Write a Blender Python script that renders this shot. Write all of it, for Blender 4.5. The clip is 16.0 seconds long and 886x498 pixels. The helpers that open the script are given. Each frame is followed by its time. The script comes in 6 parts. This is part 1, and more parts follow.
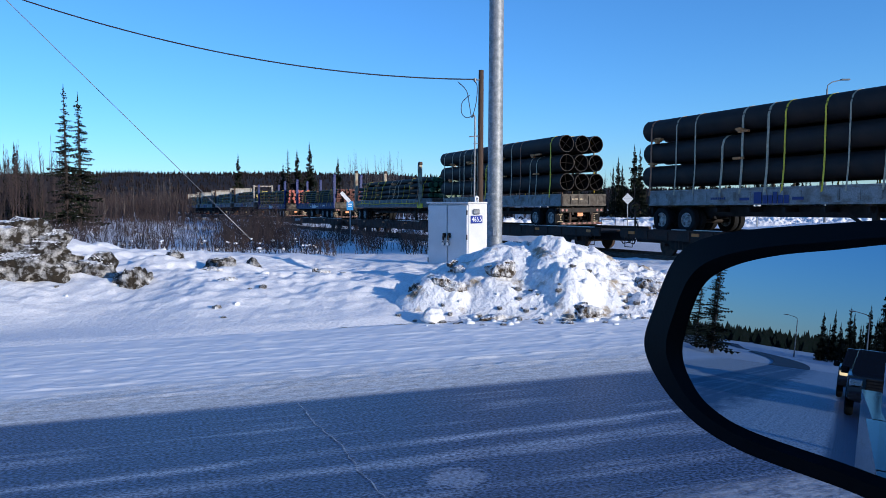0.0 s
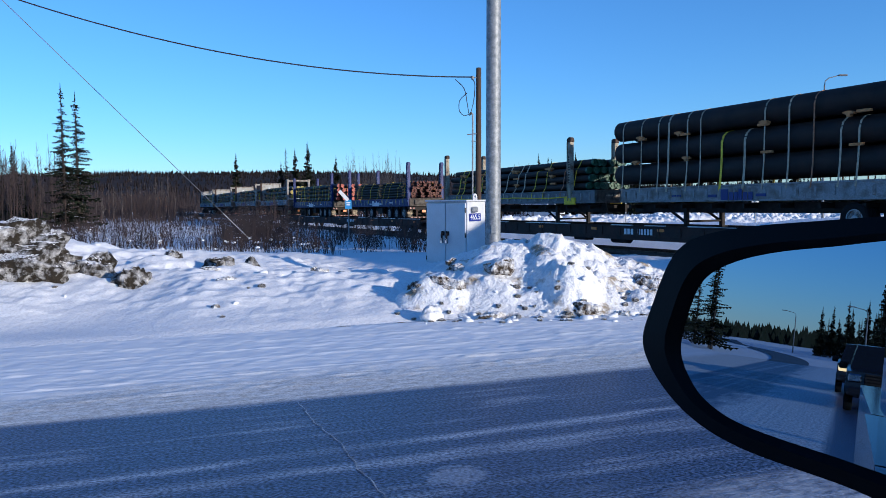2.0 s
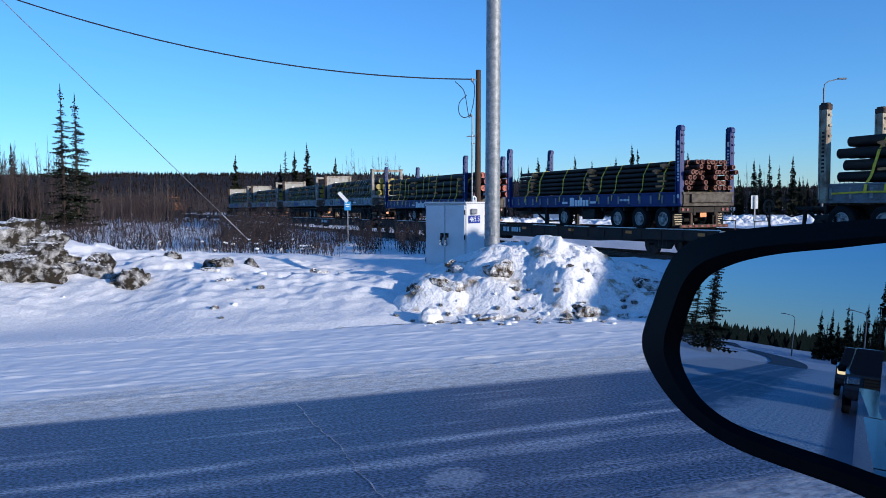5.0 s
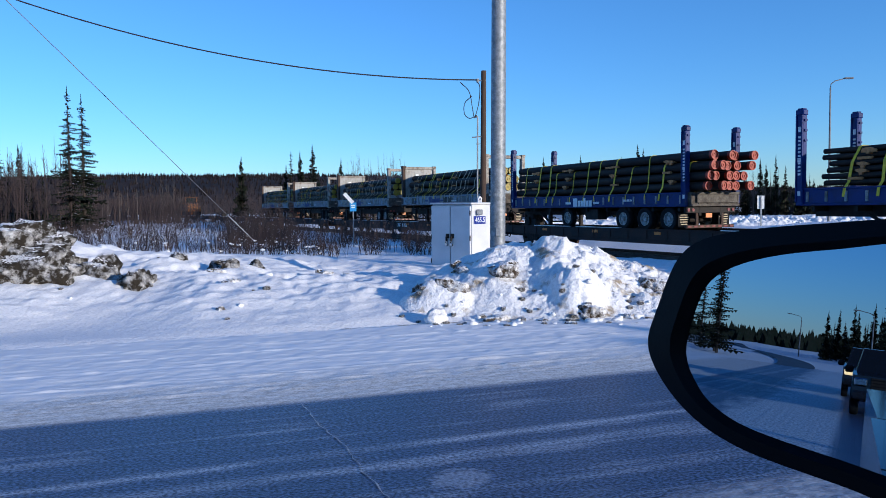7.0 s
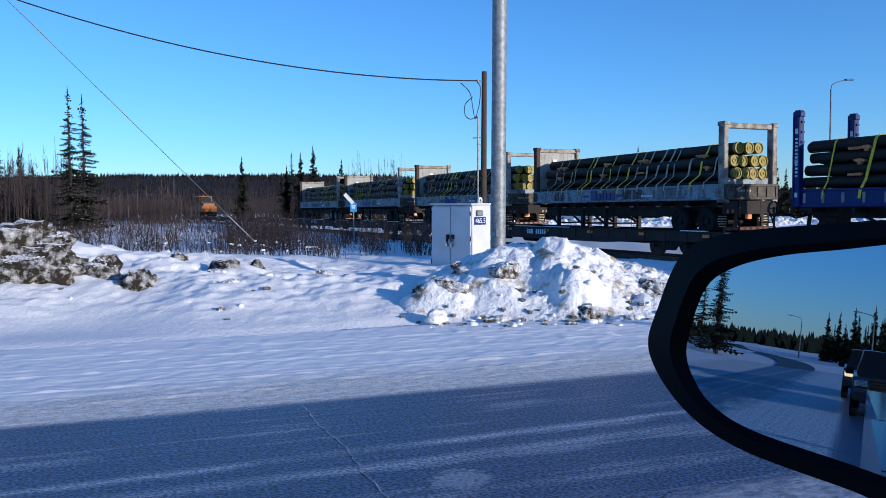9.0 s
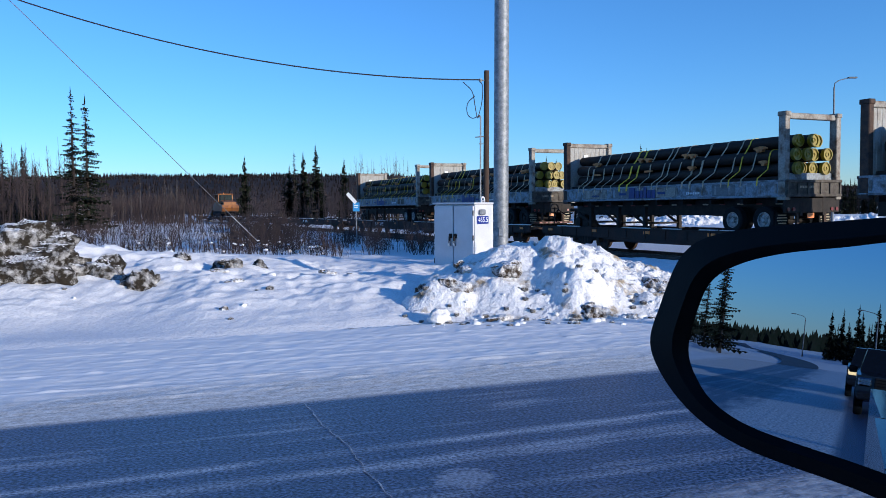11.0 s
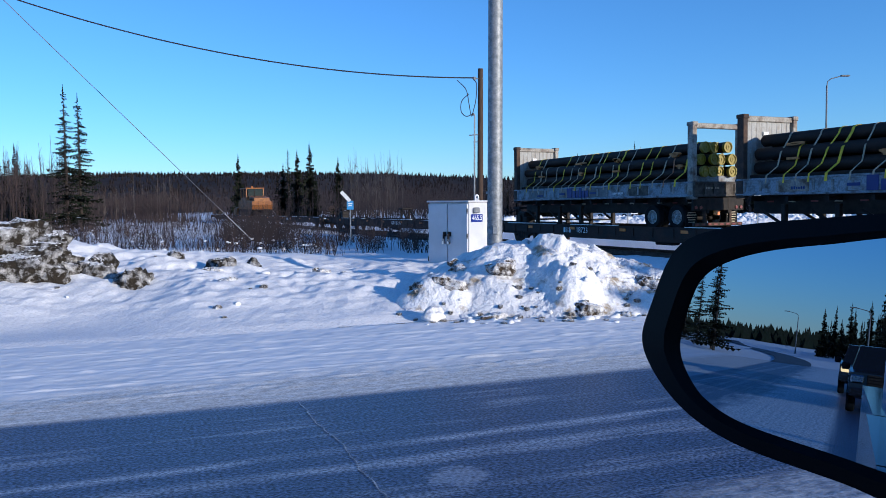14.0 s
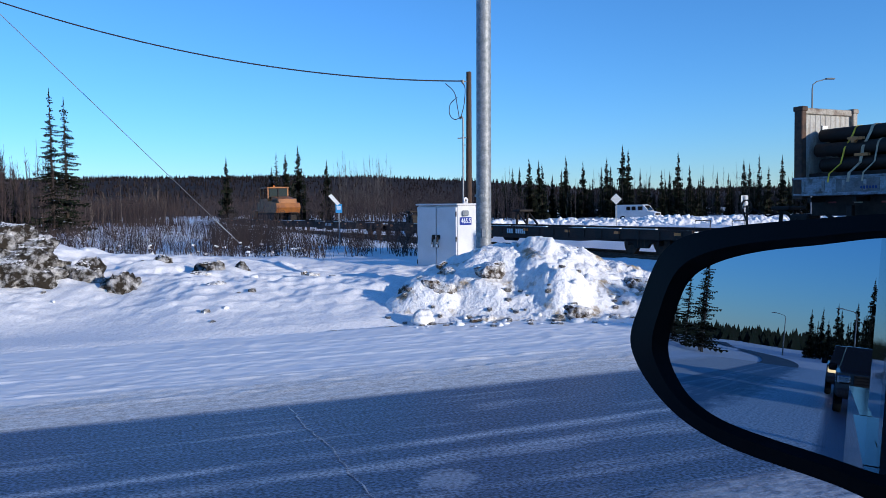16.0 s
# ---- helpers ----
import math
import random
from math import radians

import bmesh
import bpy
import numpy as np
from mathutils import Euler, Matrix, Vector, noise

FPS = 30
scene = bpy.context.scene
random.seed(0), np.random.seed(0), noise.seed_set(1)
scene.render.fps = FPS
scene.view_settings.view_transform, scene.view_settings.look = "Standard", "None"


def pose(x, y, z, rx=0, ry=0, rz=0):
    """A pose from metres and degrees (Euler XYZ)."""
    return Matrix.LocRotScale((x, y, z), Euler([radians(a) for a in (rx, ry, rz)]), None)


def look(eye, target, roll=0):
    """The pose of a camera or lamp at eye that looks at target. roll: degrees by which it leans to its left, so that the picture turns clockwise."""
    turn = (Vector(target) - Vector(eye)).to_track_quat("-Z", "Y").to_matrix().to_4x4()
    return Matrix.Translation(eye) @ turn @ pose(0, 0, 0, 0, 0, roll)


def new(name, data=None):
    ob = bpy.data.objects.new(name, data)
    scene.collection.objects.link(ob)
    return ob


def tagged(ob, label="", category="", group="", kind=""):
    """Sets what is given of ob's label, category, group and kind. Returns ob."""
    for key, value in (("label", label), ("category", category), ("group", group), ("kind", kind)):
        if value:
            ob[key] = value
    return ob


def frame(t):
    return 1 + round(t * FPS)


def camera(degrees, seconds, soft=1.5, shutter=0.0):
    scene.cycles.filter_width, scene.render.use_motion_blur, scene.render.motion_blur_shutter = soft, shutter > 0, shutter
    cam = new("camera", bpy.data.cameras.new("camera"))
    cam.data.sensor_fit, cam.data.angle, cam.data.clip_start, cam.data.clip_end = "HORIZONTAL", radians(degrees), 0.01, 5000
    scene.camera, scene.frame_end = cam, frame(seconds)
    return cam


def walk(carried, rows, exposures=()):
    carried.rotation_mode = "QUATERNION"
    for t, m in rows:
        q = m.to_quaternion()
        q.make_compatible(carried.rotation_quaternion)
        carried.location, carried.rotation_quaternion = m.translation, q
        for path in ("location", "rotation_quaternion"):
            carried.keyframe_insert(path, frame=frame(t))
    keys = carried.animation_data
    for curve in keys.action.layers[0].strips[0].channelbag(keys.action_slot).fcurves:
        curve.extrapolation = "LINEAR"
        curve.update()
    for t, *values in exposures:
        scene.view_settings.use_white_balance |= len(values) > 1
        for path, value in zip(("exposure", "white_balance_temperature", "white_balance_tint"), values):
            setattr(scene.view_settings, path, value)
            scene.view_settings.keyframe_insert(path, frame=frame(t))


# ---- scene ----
# camera: held in the hand at the driver's window of a waiting pickup, almost still
cam = camera(59.72, 16.0, 0.8)
PATH = [
    (0.0, 0.0000, 1.9000, 0.001, -3.109, -0.410), (0.5, -0.0008, 1.9006, -0.097, -3.177, -0.389),
    (1.0, -0.0009, 1.8998, -0.092, -3.246, -0.450), (1.5, -0.0008, 1.9004, -0.121, -3.257, -0.606),
    (2.0, 0.0004, 1.9009, -0.105, -3.260, -0.752), (2.5, 0.0003, 1.9002, -0.224, -3.224, -0.645),
    (3.0, 0.0005, 1.8994, -0.271, -3.247, -0.703), (3.5, 0.0010, 1.8995, -0.270, -3.266, -0.672),
    (4.0, 0.0002, 1.9000, -0.272, -3.232, -0.628), (6.5, 0.0003, 1.8999, 0.134, -3.011, -0.599),
    (7.0, 0.0002, 1.9001, 0.243, -3.053, -0.673), (7.5, 0.0003, 1.9000, 0.308, -3.052, -0.666),
    (8.0, 0.0004, 1.9001, 0.313, -3.043, -0.739), (8.5, 0.0002, 1.8993, 0.275, -3.017, -0.580),
    (9.0, 0.0003, 1.8995, 0.265, -2.998, -0.562), (11.5, 0.0014, 1.8989, 0.627, -3.102, -0.818),
    (12.0, 0.0013, 1.8993, 0.772, -3.181, -0.901), (12.5, 0.0022, 1.8992, 0.751, -3.292, -0.843),
    (13.0, 0.0016, 1.8995, 0.475, -3.340, -0.808), (13.5, 0.0032, 1.8983, 0.275, -3.255, -0.649),
    (14.0, 0.0033, 1.8980, 0.040, -3.195, -0.763), (14.5, 0.0033, 1.8980, -0.242, -3.149, -0.907),
    (15.0, 0.0037, 1.8975, -0.399, -3.034, -0.910), (15.5, 0.0040, 1.8971, -0.562, -2.973, -0.955),
    (16.0, 0.0038, 1.8975, -0.778, -2.979, -0.939)]


def held(x, z, yaw, pitch, roll):
    return (Matrix.Translation((x, 0, z)) @ Matrix.Rotation(radians(yaw), 4, "Z")
            @ Matrix.Rotation(radians(90 + pitch), 4, "X") @ Matrix.Rotation(radians(roll), 4, "Z"))


walk(cam, [(t, held(*r)) for t, *r in PATH], [(0, 0.42, 5420, 12), (16, 0.42, 5420, 12)])

# ---------------------------------------------------------------- light
SUN = Vector((0.78, -0.62, 0)).normalized() * math.cos(radians(10)) + Vector((0, 0, math.sin(radians(10))))
world = bpy.data.worlds.new("world")
scene.world = world
world.use_nodes = True
wn = world.node_tree.nodes
sky = wn.new("ShaderNodeTexSky")
sky.sky_type, sky.sun_disc = "NISHITA", False
sky.sun_elevation = radians(10)
sky.sun_rotation = math.atan2(SUN.x, SUN.y)
sky.altitude, sky.air_density, sky.dust_density, sky.ozone_density = 150, 1.0, 0.0, 5.2
world.node_tree.links.new(sky.outputs[0], wn["Background"].inputs[0])
wn["Background"].inputs[1].default_value = 0.15
lamp = bpy.data.lights.new("sun", "SUN")
lamp.energy, lamp.angle, lamp.color = 4.05, radians(0.6), (1.0, 0.82, 0.58)
sun = new("sun", lamp)
sun.matrix_world = look(SUN * 50, (0, 0, 0))


# ---------------------------------------------------------------- materials
def mat(name, base, rough=0.6, metal=0.0, var=0.25, scale=6.0, bump=0.15, fine=60.0, second=None, patch=0.5, spec=0.5, stretch=None):
    """A painted, rusty, woody or dirty surface: grain at two scales, patches of a second colour, and fine relief."""
    m = bpy.data.materials.new(name)
    m.use_nodes = True
    n, l = m.node_tree.nodes, m.node_tree.links
    p = n["Principled BSDF"]
    p.inputs["Roughness"].default_value, p.inputs["Metallic"].default_value = rough, metal
    p.inputs["Specular IOR Level"].default_value = spec
    co = n.new("ShaderNodeTexCoord")
    mp = n.new("ShaderNodeMapping")
    if stretch:
        mp.inputs["Scale"].default_value = stretch
    l.new(co.outputs["Object"], mp.inputs[0])
    info = n.new("ShaderNodeObjectInfo")
    off = n.new("ShaderNodeVectorMath")
    off.operation = "MULTIPLY_ADD"
    comb = n.new("ShaderNodeCombineXYZ")
    for i in range(3):
        l.new(info.outputs["Random"], comb.inputs[i])
    off.inputs[1].default_value = (37, 53, 71)
    l.new(comb.outputs[0], off.inputs[0])
    l.new(mp.outputs[0], off.inputs[2])
    big, small = n.new("ShaderNodeTexNoise"), n.new("ShaderNodeTexNoise")
    big.inputs["Scale"].default_value, big.inputs["Detail"].default_value = scale, 6
    small.inputs["Scale"].default_value, small.inputs["Detail"].default_value = fine, 4
    l.new(off.outputs[0], big.inputs[0])
    l.new(off.outputs[0], small.inputs[0])
    ramp = n.new("ShaderNodeValToRGB")
    e = ramp.color_ramp.elements
    e[0].position, e[1].position = patch - 0.12, patch + 0.12
    dark = [c * (1 - var) for c in base]
    e[0].color, e[1].color = (*(second or dark), 1), (*base, 1)
    l.new(big.outputs[0], ramp.inputs[0])
    mix = n.new("ShaderNodeMix")
    mix.data_type, mix.blend_type = "RGBA", "MULTIPLY"
    mix.inputs[0].default_value = var
    l.new(ramp.outputs[0], mix.inputs[6])
    gr = n.new("ShaderNodeValToRGB")
    gr.color_ramp.elements[0].position, gr.color_ramp.elements[1].position = 0.3, 0.7
    l.new(small.outputs[0], gr.inputs[0])
    l.new(gr.outputs[0], mix.inputs[7])
    l.new(mix.outputs[2], p.inputs["Base Color"])
    b = n.new("ShaderNodeBump")
    b.inputs["Strength"].default_value, b.inputs["Distance"].default_value = bump, 0.02
    l.new(small.outputs[0], b.inputs["Height"])
    l.new(b.outputs[0], p.inputs["Normal"])
    return m


def glow(name, colour, power):
    m = bpy.data.materials.new(name)
    m.use_nodes = True
    p = m.node_tree.nodes["Principled BSDF"]
    p.inputs["Base Color"].default_value = (*colour, 1)
    p.inputs["Emission Color"].default_value = (*colour, 1)
    p.inputs["Emission Strength"].default_value = power
    return m


BLACK_PIPE = mat("black_coated_pipe", (0.019, 0.0155, 0.0145), 0.6, 0, 0.4, 1.5, 0.12, 40, (0.034, 0.023, 0.018), spec=0.2)
PIPE_IN = mat("pipe_inside", (0.010, 0.008, 0.007), 0.9, spec=0.1)
YELLOW = mat("yellow_cap", (0.30, 0.225, 0.006), 0.5, 0, 0.2)
ORANGE = mat("orange_cap", (0.36, 0.034, 0.007), 0.5, 0, 0.2)
GREEN = mat("green_cap", (0.02, 0.10, 0.05), 0.5, 0, 0.2)
RED = mat("red_cap", (0.15, 0.028, 0.014), 0.6, 0, 0.3)
GREY_RAIL = mat("grey_painted_steel", (0.33, 0.33, 0.33), 0.65, 0, 0.45, 2.5, 0.2, 25, (0.16, 0.13, 0.105), 0.44)
WHITE_STEEL = mat("worn_white_steel", (0.36, 0.335, 0.29), 0.65, 0, 0.45, 3.4, 0.2, 20, (0.12, 0.070, 0.042), 0.44)
PALE_BLUE = mat("pale_blue_grey_steel", (0.30, 0.345, 0.40), 0.6, 0, 0.5, 3.2, 0.2, 22, (0.10, 0.075, 0.06), 0.43)
BLUE = mat("blue_painted_steel", (0.007, 0.022, 0.15), 0.5, 0, 0.35, 3.0, 0.1, 40, (0.006, 0.015, 0.075), 0.42, spec=0.3)
LETTER_BLUE = mat("blue_lettering", (0.010, 0.022, 0.16), 0.5, 0, 0.1)
LETTER_WHITE = mat("white_lettering", (0.75, 0.76, 0.78), 0.5, 0, 0.1)
WALL_WHITE = mat("dull_white_wall_paint", (0.37, 0.365, 0.345), 0.65, 0, 0.25, 2.5, 0.15, 20, (0.27, 0.245, 0.21), 0.42)
GRIMY = mat("grimy_end_steel", (0.12, 0.105, 0.085), 0.75, 0, 0.5, 5.0, 0.25, 30, (0.045, 0.032, 0.024), 0.5)
DARK_STEEL = mat("dark_frame_steel", (0.014, 0.012, 0.012), 0.7, 0, 0.4, 4.0, 0.2, 40, (0.03, 0.023, 0.02), spec=0.25)
RUST = mat("rusty_steel", (0.10, 0.055, 0.035), 0.85, 0, 0.5, 6.0, 0.3, 50, (0.05, 0.032, 0.025))
CAR_STEEL = mat("brown_flatcar_paint", (0.070, 0.038, 0.029), 0.8, 0, 0.45, 2.0, 0.2, 30, (0.045, 0.033, 0.029), spec=0.25)
RUBBER = mat("tyre_rubber", (0.012, 0.012, 0.013), 0.85, 0, 0.3, spec=0.2)
RIM = mat("wheel_rim", (0.50, 0.49, 0.47), 0.6, 0, 0.45, 9, 0.15, 40, (0.12, 0.10, 0.09), 0.45)
STAKE_CREAM = mat("cream_stake_paint", (0.42, 0.37, 0.27), 0.7, 0, 0.4, 3.0, 0.2, 25, (0.16, 0.085, 0.05), 0.42)
GREY_DARK = mat("dark_grey_steel", (0.17, 0.18, 0.195), 0.6, 0, 0.4, 2.5, 0.15, 25, (0.10, 0.09, 0.085), 0.42)
ORANGE_REFL = mat("orange_reflector", (0.75, 0.22, 0.03), 0.4, 0, 0.15)
RED_LIGHT = mat("red_lens", (0.16, 0.012, 0.012), 0.3, 0, 0.1)
WOOD_BLOCK = mat("raw_wood_chock", (0.66, 0.29, 0.10), 0.8, 0, 0.35, 12, 0.2, 50)
STRAP_Y = mat("yellow_strap", (0.90, 0.66, 0.04), 0.7, 0, 0.25, 10)
STRAP_G = mat("tan_strap", (0.60, 0.49, 0.34), 0.8, 0, 0.3, 10)
STRAP_O = mat("rusty_orange_strap", (0.45, 0.2, 0.1), 0.8, 0, 0.3, 10)
RAIL_STEEL = mat("rail_steel", (0.12, 0.09, 0.08), 0.45, 0.6, 0.4)
TIE_WOOD = mat("tie_wood", (0.07, 0.055, 0.045), 0.9, 0, 0.4)
GALV = mat("galvanised_steel", (0.31, 0.33, 0.355), 0.55, 0.3, 0.35, 9.0, 0.05, 30, (0.20, 0.22, 0.24), 0.5)
POST_WOOD = mat("weathered_post_wood", (0.075, 0.045, 0.030), 0.9, 0, 0.5, 5, 0.4, 30, (0.07, 0.045, 0.03), 0.5, stretch=(1, 1, 0.12))
CABINET = mat("painted_aluminium_cabinet", (0.64, 0.65, 0.68), 0.5, 0, 0.1, 2, 0.05, 30)
CABLE = mat("cable_black", (0.02, 0.02, 0.022), 0.7)
CABLE_GREY = mat("cable_grey", (0.22, 0.22, 0.23), 0.5, 0.5)
SIGN_BLUE = mat("sign_blue", (0.01, 0.03, 0.25), 0.45, 0, 0.08)
SIGN_LIGHT = mat("sign_sky_blue", (0.05, 0.28, 0.62), 0.45, 0, 0.1)
SIGN_WHITE = mat("sign_white", (0.75, 0.76, 0.76), 0.5, 0, 0.1)
SIGN_BACK = mat("sign_back_aluminium", (0.5, 0.52, 0.54), 0.45, 0.5, 0.15)
BARK = mat("spruce_bark", (0.06, 0.045, 0.038), 0.95, 0, 0.4)
NEEDLES = mat("spruce_needles", (0.014, 0.022, 0.014), 0.95, 0, 0.5, 1.5, 0.1, 12, (0.024, 0.026, 0.020), spec=0.1)
FROST = mat("snow_on_branches", (0.7, 0.72, 0.76), 0.9, 0, 0.1)
TWIG = mat("bare_twigs", (0.075, 0.047, 0.040), 0.95, 0, 0.4, 0.8, 0.1, 12, (0.04, 0.030, 0.028))
TWIG_PALE = mat("pale_birch_twigs", (0.15, 0.12, 0.10), 0.95, 0, 0.4, 0.8, 0.1, 12, (0.08, 0.065, 0.055))
WOODS = mat("far_wooded_hill", (0.030, 0.025, 0.025), 0.95, 0, 0.4, 0.02, 0.1, 0.3, (0.045, 0.033, 0.030), spec=0.1)
MIRROR_PLASTIC = mat("black_mirror_plastic", (0.003, 0.0035, 0.006), 0.5, 0, 0.2, 20, 0.03, 300, spec=0.14)
CAR_BLACK = mat("black_car_paint", (0.012, 0.013, 0.018), 0.15, 0, 0.1, 3, 0.0)
CAR_GLASS = mat("dark_car_glass", (0.01, 0.011, 0.013), 0.05, 0, 0.05, 3, 0.0)
CAR_DOOR = mat("dark_blue_car_paint", (0.006, 0.009, 0.018), 0.12, 0.0, 0.1, 3, 0.0, spec=0.3)
CHROME = mat("chrome", (0.6, 0.6, 0.62), 0.15, 1.0, 0.1)
HEADLIGHT = glow("headlight", (1.0, 0.55, 0.2), 2.2)
VAN_WHITE = mat("white_van_paint", (0.62, 0.64, 0.68), 0.35, 0, 0.1)
LOADER_ORANGE = mat("orange_machine_paint", (0.34, 0.125, 0.022), 0.6, 0, 0.4, 1.5, 0.1, 20, (0.20, 0.07, 0.02), 0.45)
mirror_mat = bpy.data.materials.new("mirror_glass")
mirror_mat.use_nodes = True
mirror_mat.node_tree.nodes["Principled BSDF"].inputs["Metallic"].default_value = 1
mirror_mat.node_tree.nodes["Principled BSDF"].inputs["Roughness"].default_value = 0.0
mirror_mat.node_tree.nodes["Principled BSDF"].inputs["Base Color"].default_value = (0.25, 0.34, 0.46, 1)


def snow_material(name, dirt, cap=None, relief=0.55):
    """Snow with crusty relief; dirt: where and how dark sand and soil show; cap: snow lies on what faces up."""
    m = bpy.data.materials.new(name)
    m.use_nodes = True
    n, l = m.node_tree.nodes, m.node_tree.links
    p = n["Principled BSDF"]
    p.inputs["Roughness"].default_value = 0.75
    p.inputs["Specular IOR Level"].default_value = 0.2
    co = n.new("ShaderNodeTexCoord")
    a, b, c, g = (n.new("ShaderNodeTexNoise") for _ in range(4))
    for node, s, d in ((a, dirt[3] if len(dirt) > 3 else 0.9, 9), (b, 9.0, 7), (c, 60.0, 4), (g, 24.0, 6)):
        node.inputs["Scale"].default_value, node.inputs["Detail"].default_value = s, d
        l.new(co.outputs["Object"], node.inputs[0])
    a.inputs["Roughness"].default_value = 0.65
    white = (0.84, 0.84, 0.85, 1)
    r = n.new("ShaderNodeValToRGB")
    e = r.color_ramp.elements
    e[0].position, e[1].position = dirt[0], dirt[1]
    e[0].color, e[1].color = (*dirt[2], 1), white
    l.new(a.outputs[0], r.inputs[0])
    col = r.outputs[0]
    if cap:
        geo, sep, k = n.new("ShaderNodeNewGeometry"), n.new("ShaderNodeSeparateXYZ"), n.new("ShaderNodeMath")
        l.new(geo.outputs["Normal"], sep.inputs[0])
        k.operation = "MULTIPLY_ADD"
        k.inputs[1].default_value = 0.7
        l.new(g.outputs[0], k.inputs[0])
        l.new(sep.outputs[2], k.inputs[2])
        ct = n.new("ShaderNodeValToRGB")
        ct.color_ramp.elements[0].position, ct.color_ramp.elements[1].position = cap
        half = n.new("ShaderNodeMath")
        half.operation = "DIVIDE"
        half.inputs[1].default_value = 2.0
        l.new(k.outputs[0], half.inputs[0])
        l.new(half.outputs[0], ct.inputs[0])
        mx = n.new("ShaderNodeMix")
        mx.data_type = "RGBA"
        l.new(ct.outputs[0], mx.inputs[0])
        l.new(col, mx.inputs[6])
        mx.inputs[7].default_value = white
        col = mx.outputs[2]
    mix = n.new("ShaderNodeMix")
    mix.data_type, mix.blend_type = "RGBA", "MULTIPLY"
    mix.inputs[0].default_value = 0.16
    l.new(col, mix.inputs[6])
    sp = n.new("ShaderNodeValToRGB")
    sp.color_ramp.elements[0].position, sp.color_ramp.elements[1].position = 0.32, 0.55
    l.new(g.outputs[0], sp.inputs[0])
    l.new(sp.outputs[0], mix.inputs[7])
    l.new(mix.outputs[2], p.inputs["Base Color"])
    add, add2 = n.new("ShaderNodeMath"), n.new("ShaderNodeMath")
    add.operation = add2.operation = "MULTIPLY_ADD"
    add.inputs[1].default_value, add2.inputs[1].default_value = 0.22, 0.5
    l.new(c.outputs[0], add.inputs[0])
    l.new(b.outputs[0], add.inputs[2])
    l.new(g.outputs[0], add2.inputs[0])
    l.new(add.outputs[0], add2.inputs[2])
    bp = n.new("ShaderNodeBump")
    bp.inputs["Strength"].default_value, bp.inputs["Distance"].default_value = relief, 0.10
    l.new(add2.outputs[0], bp.inputs["Height"])
    l.new(bp.outputs[0], p.inputs["Normal"])
    return m


SNOW = snow_material("snow", (0.16, 0.28, (0.5, 0.47, 0.42)), None, 0.24)
HEAP = snow_material("ploughed_snow", (0.35, 0.46, (0.34, 0.28, 0.20), 2.0), None, 0.5)
DIRTY = snow_material("dirty_snow_block", (0.46, 0.76, (0.030, 0.024, 0.017), 5.5), (0.59, 0.625), 1.0)
SOIL = snow_material("frozen_soil_clod", (0.43, 0.64, (0.060, 0.043, 0.028), 6.0), (0.53, 0.58), 1.0)


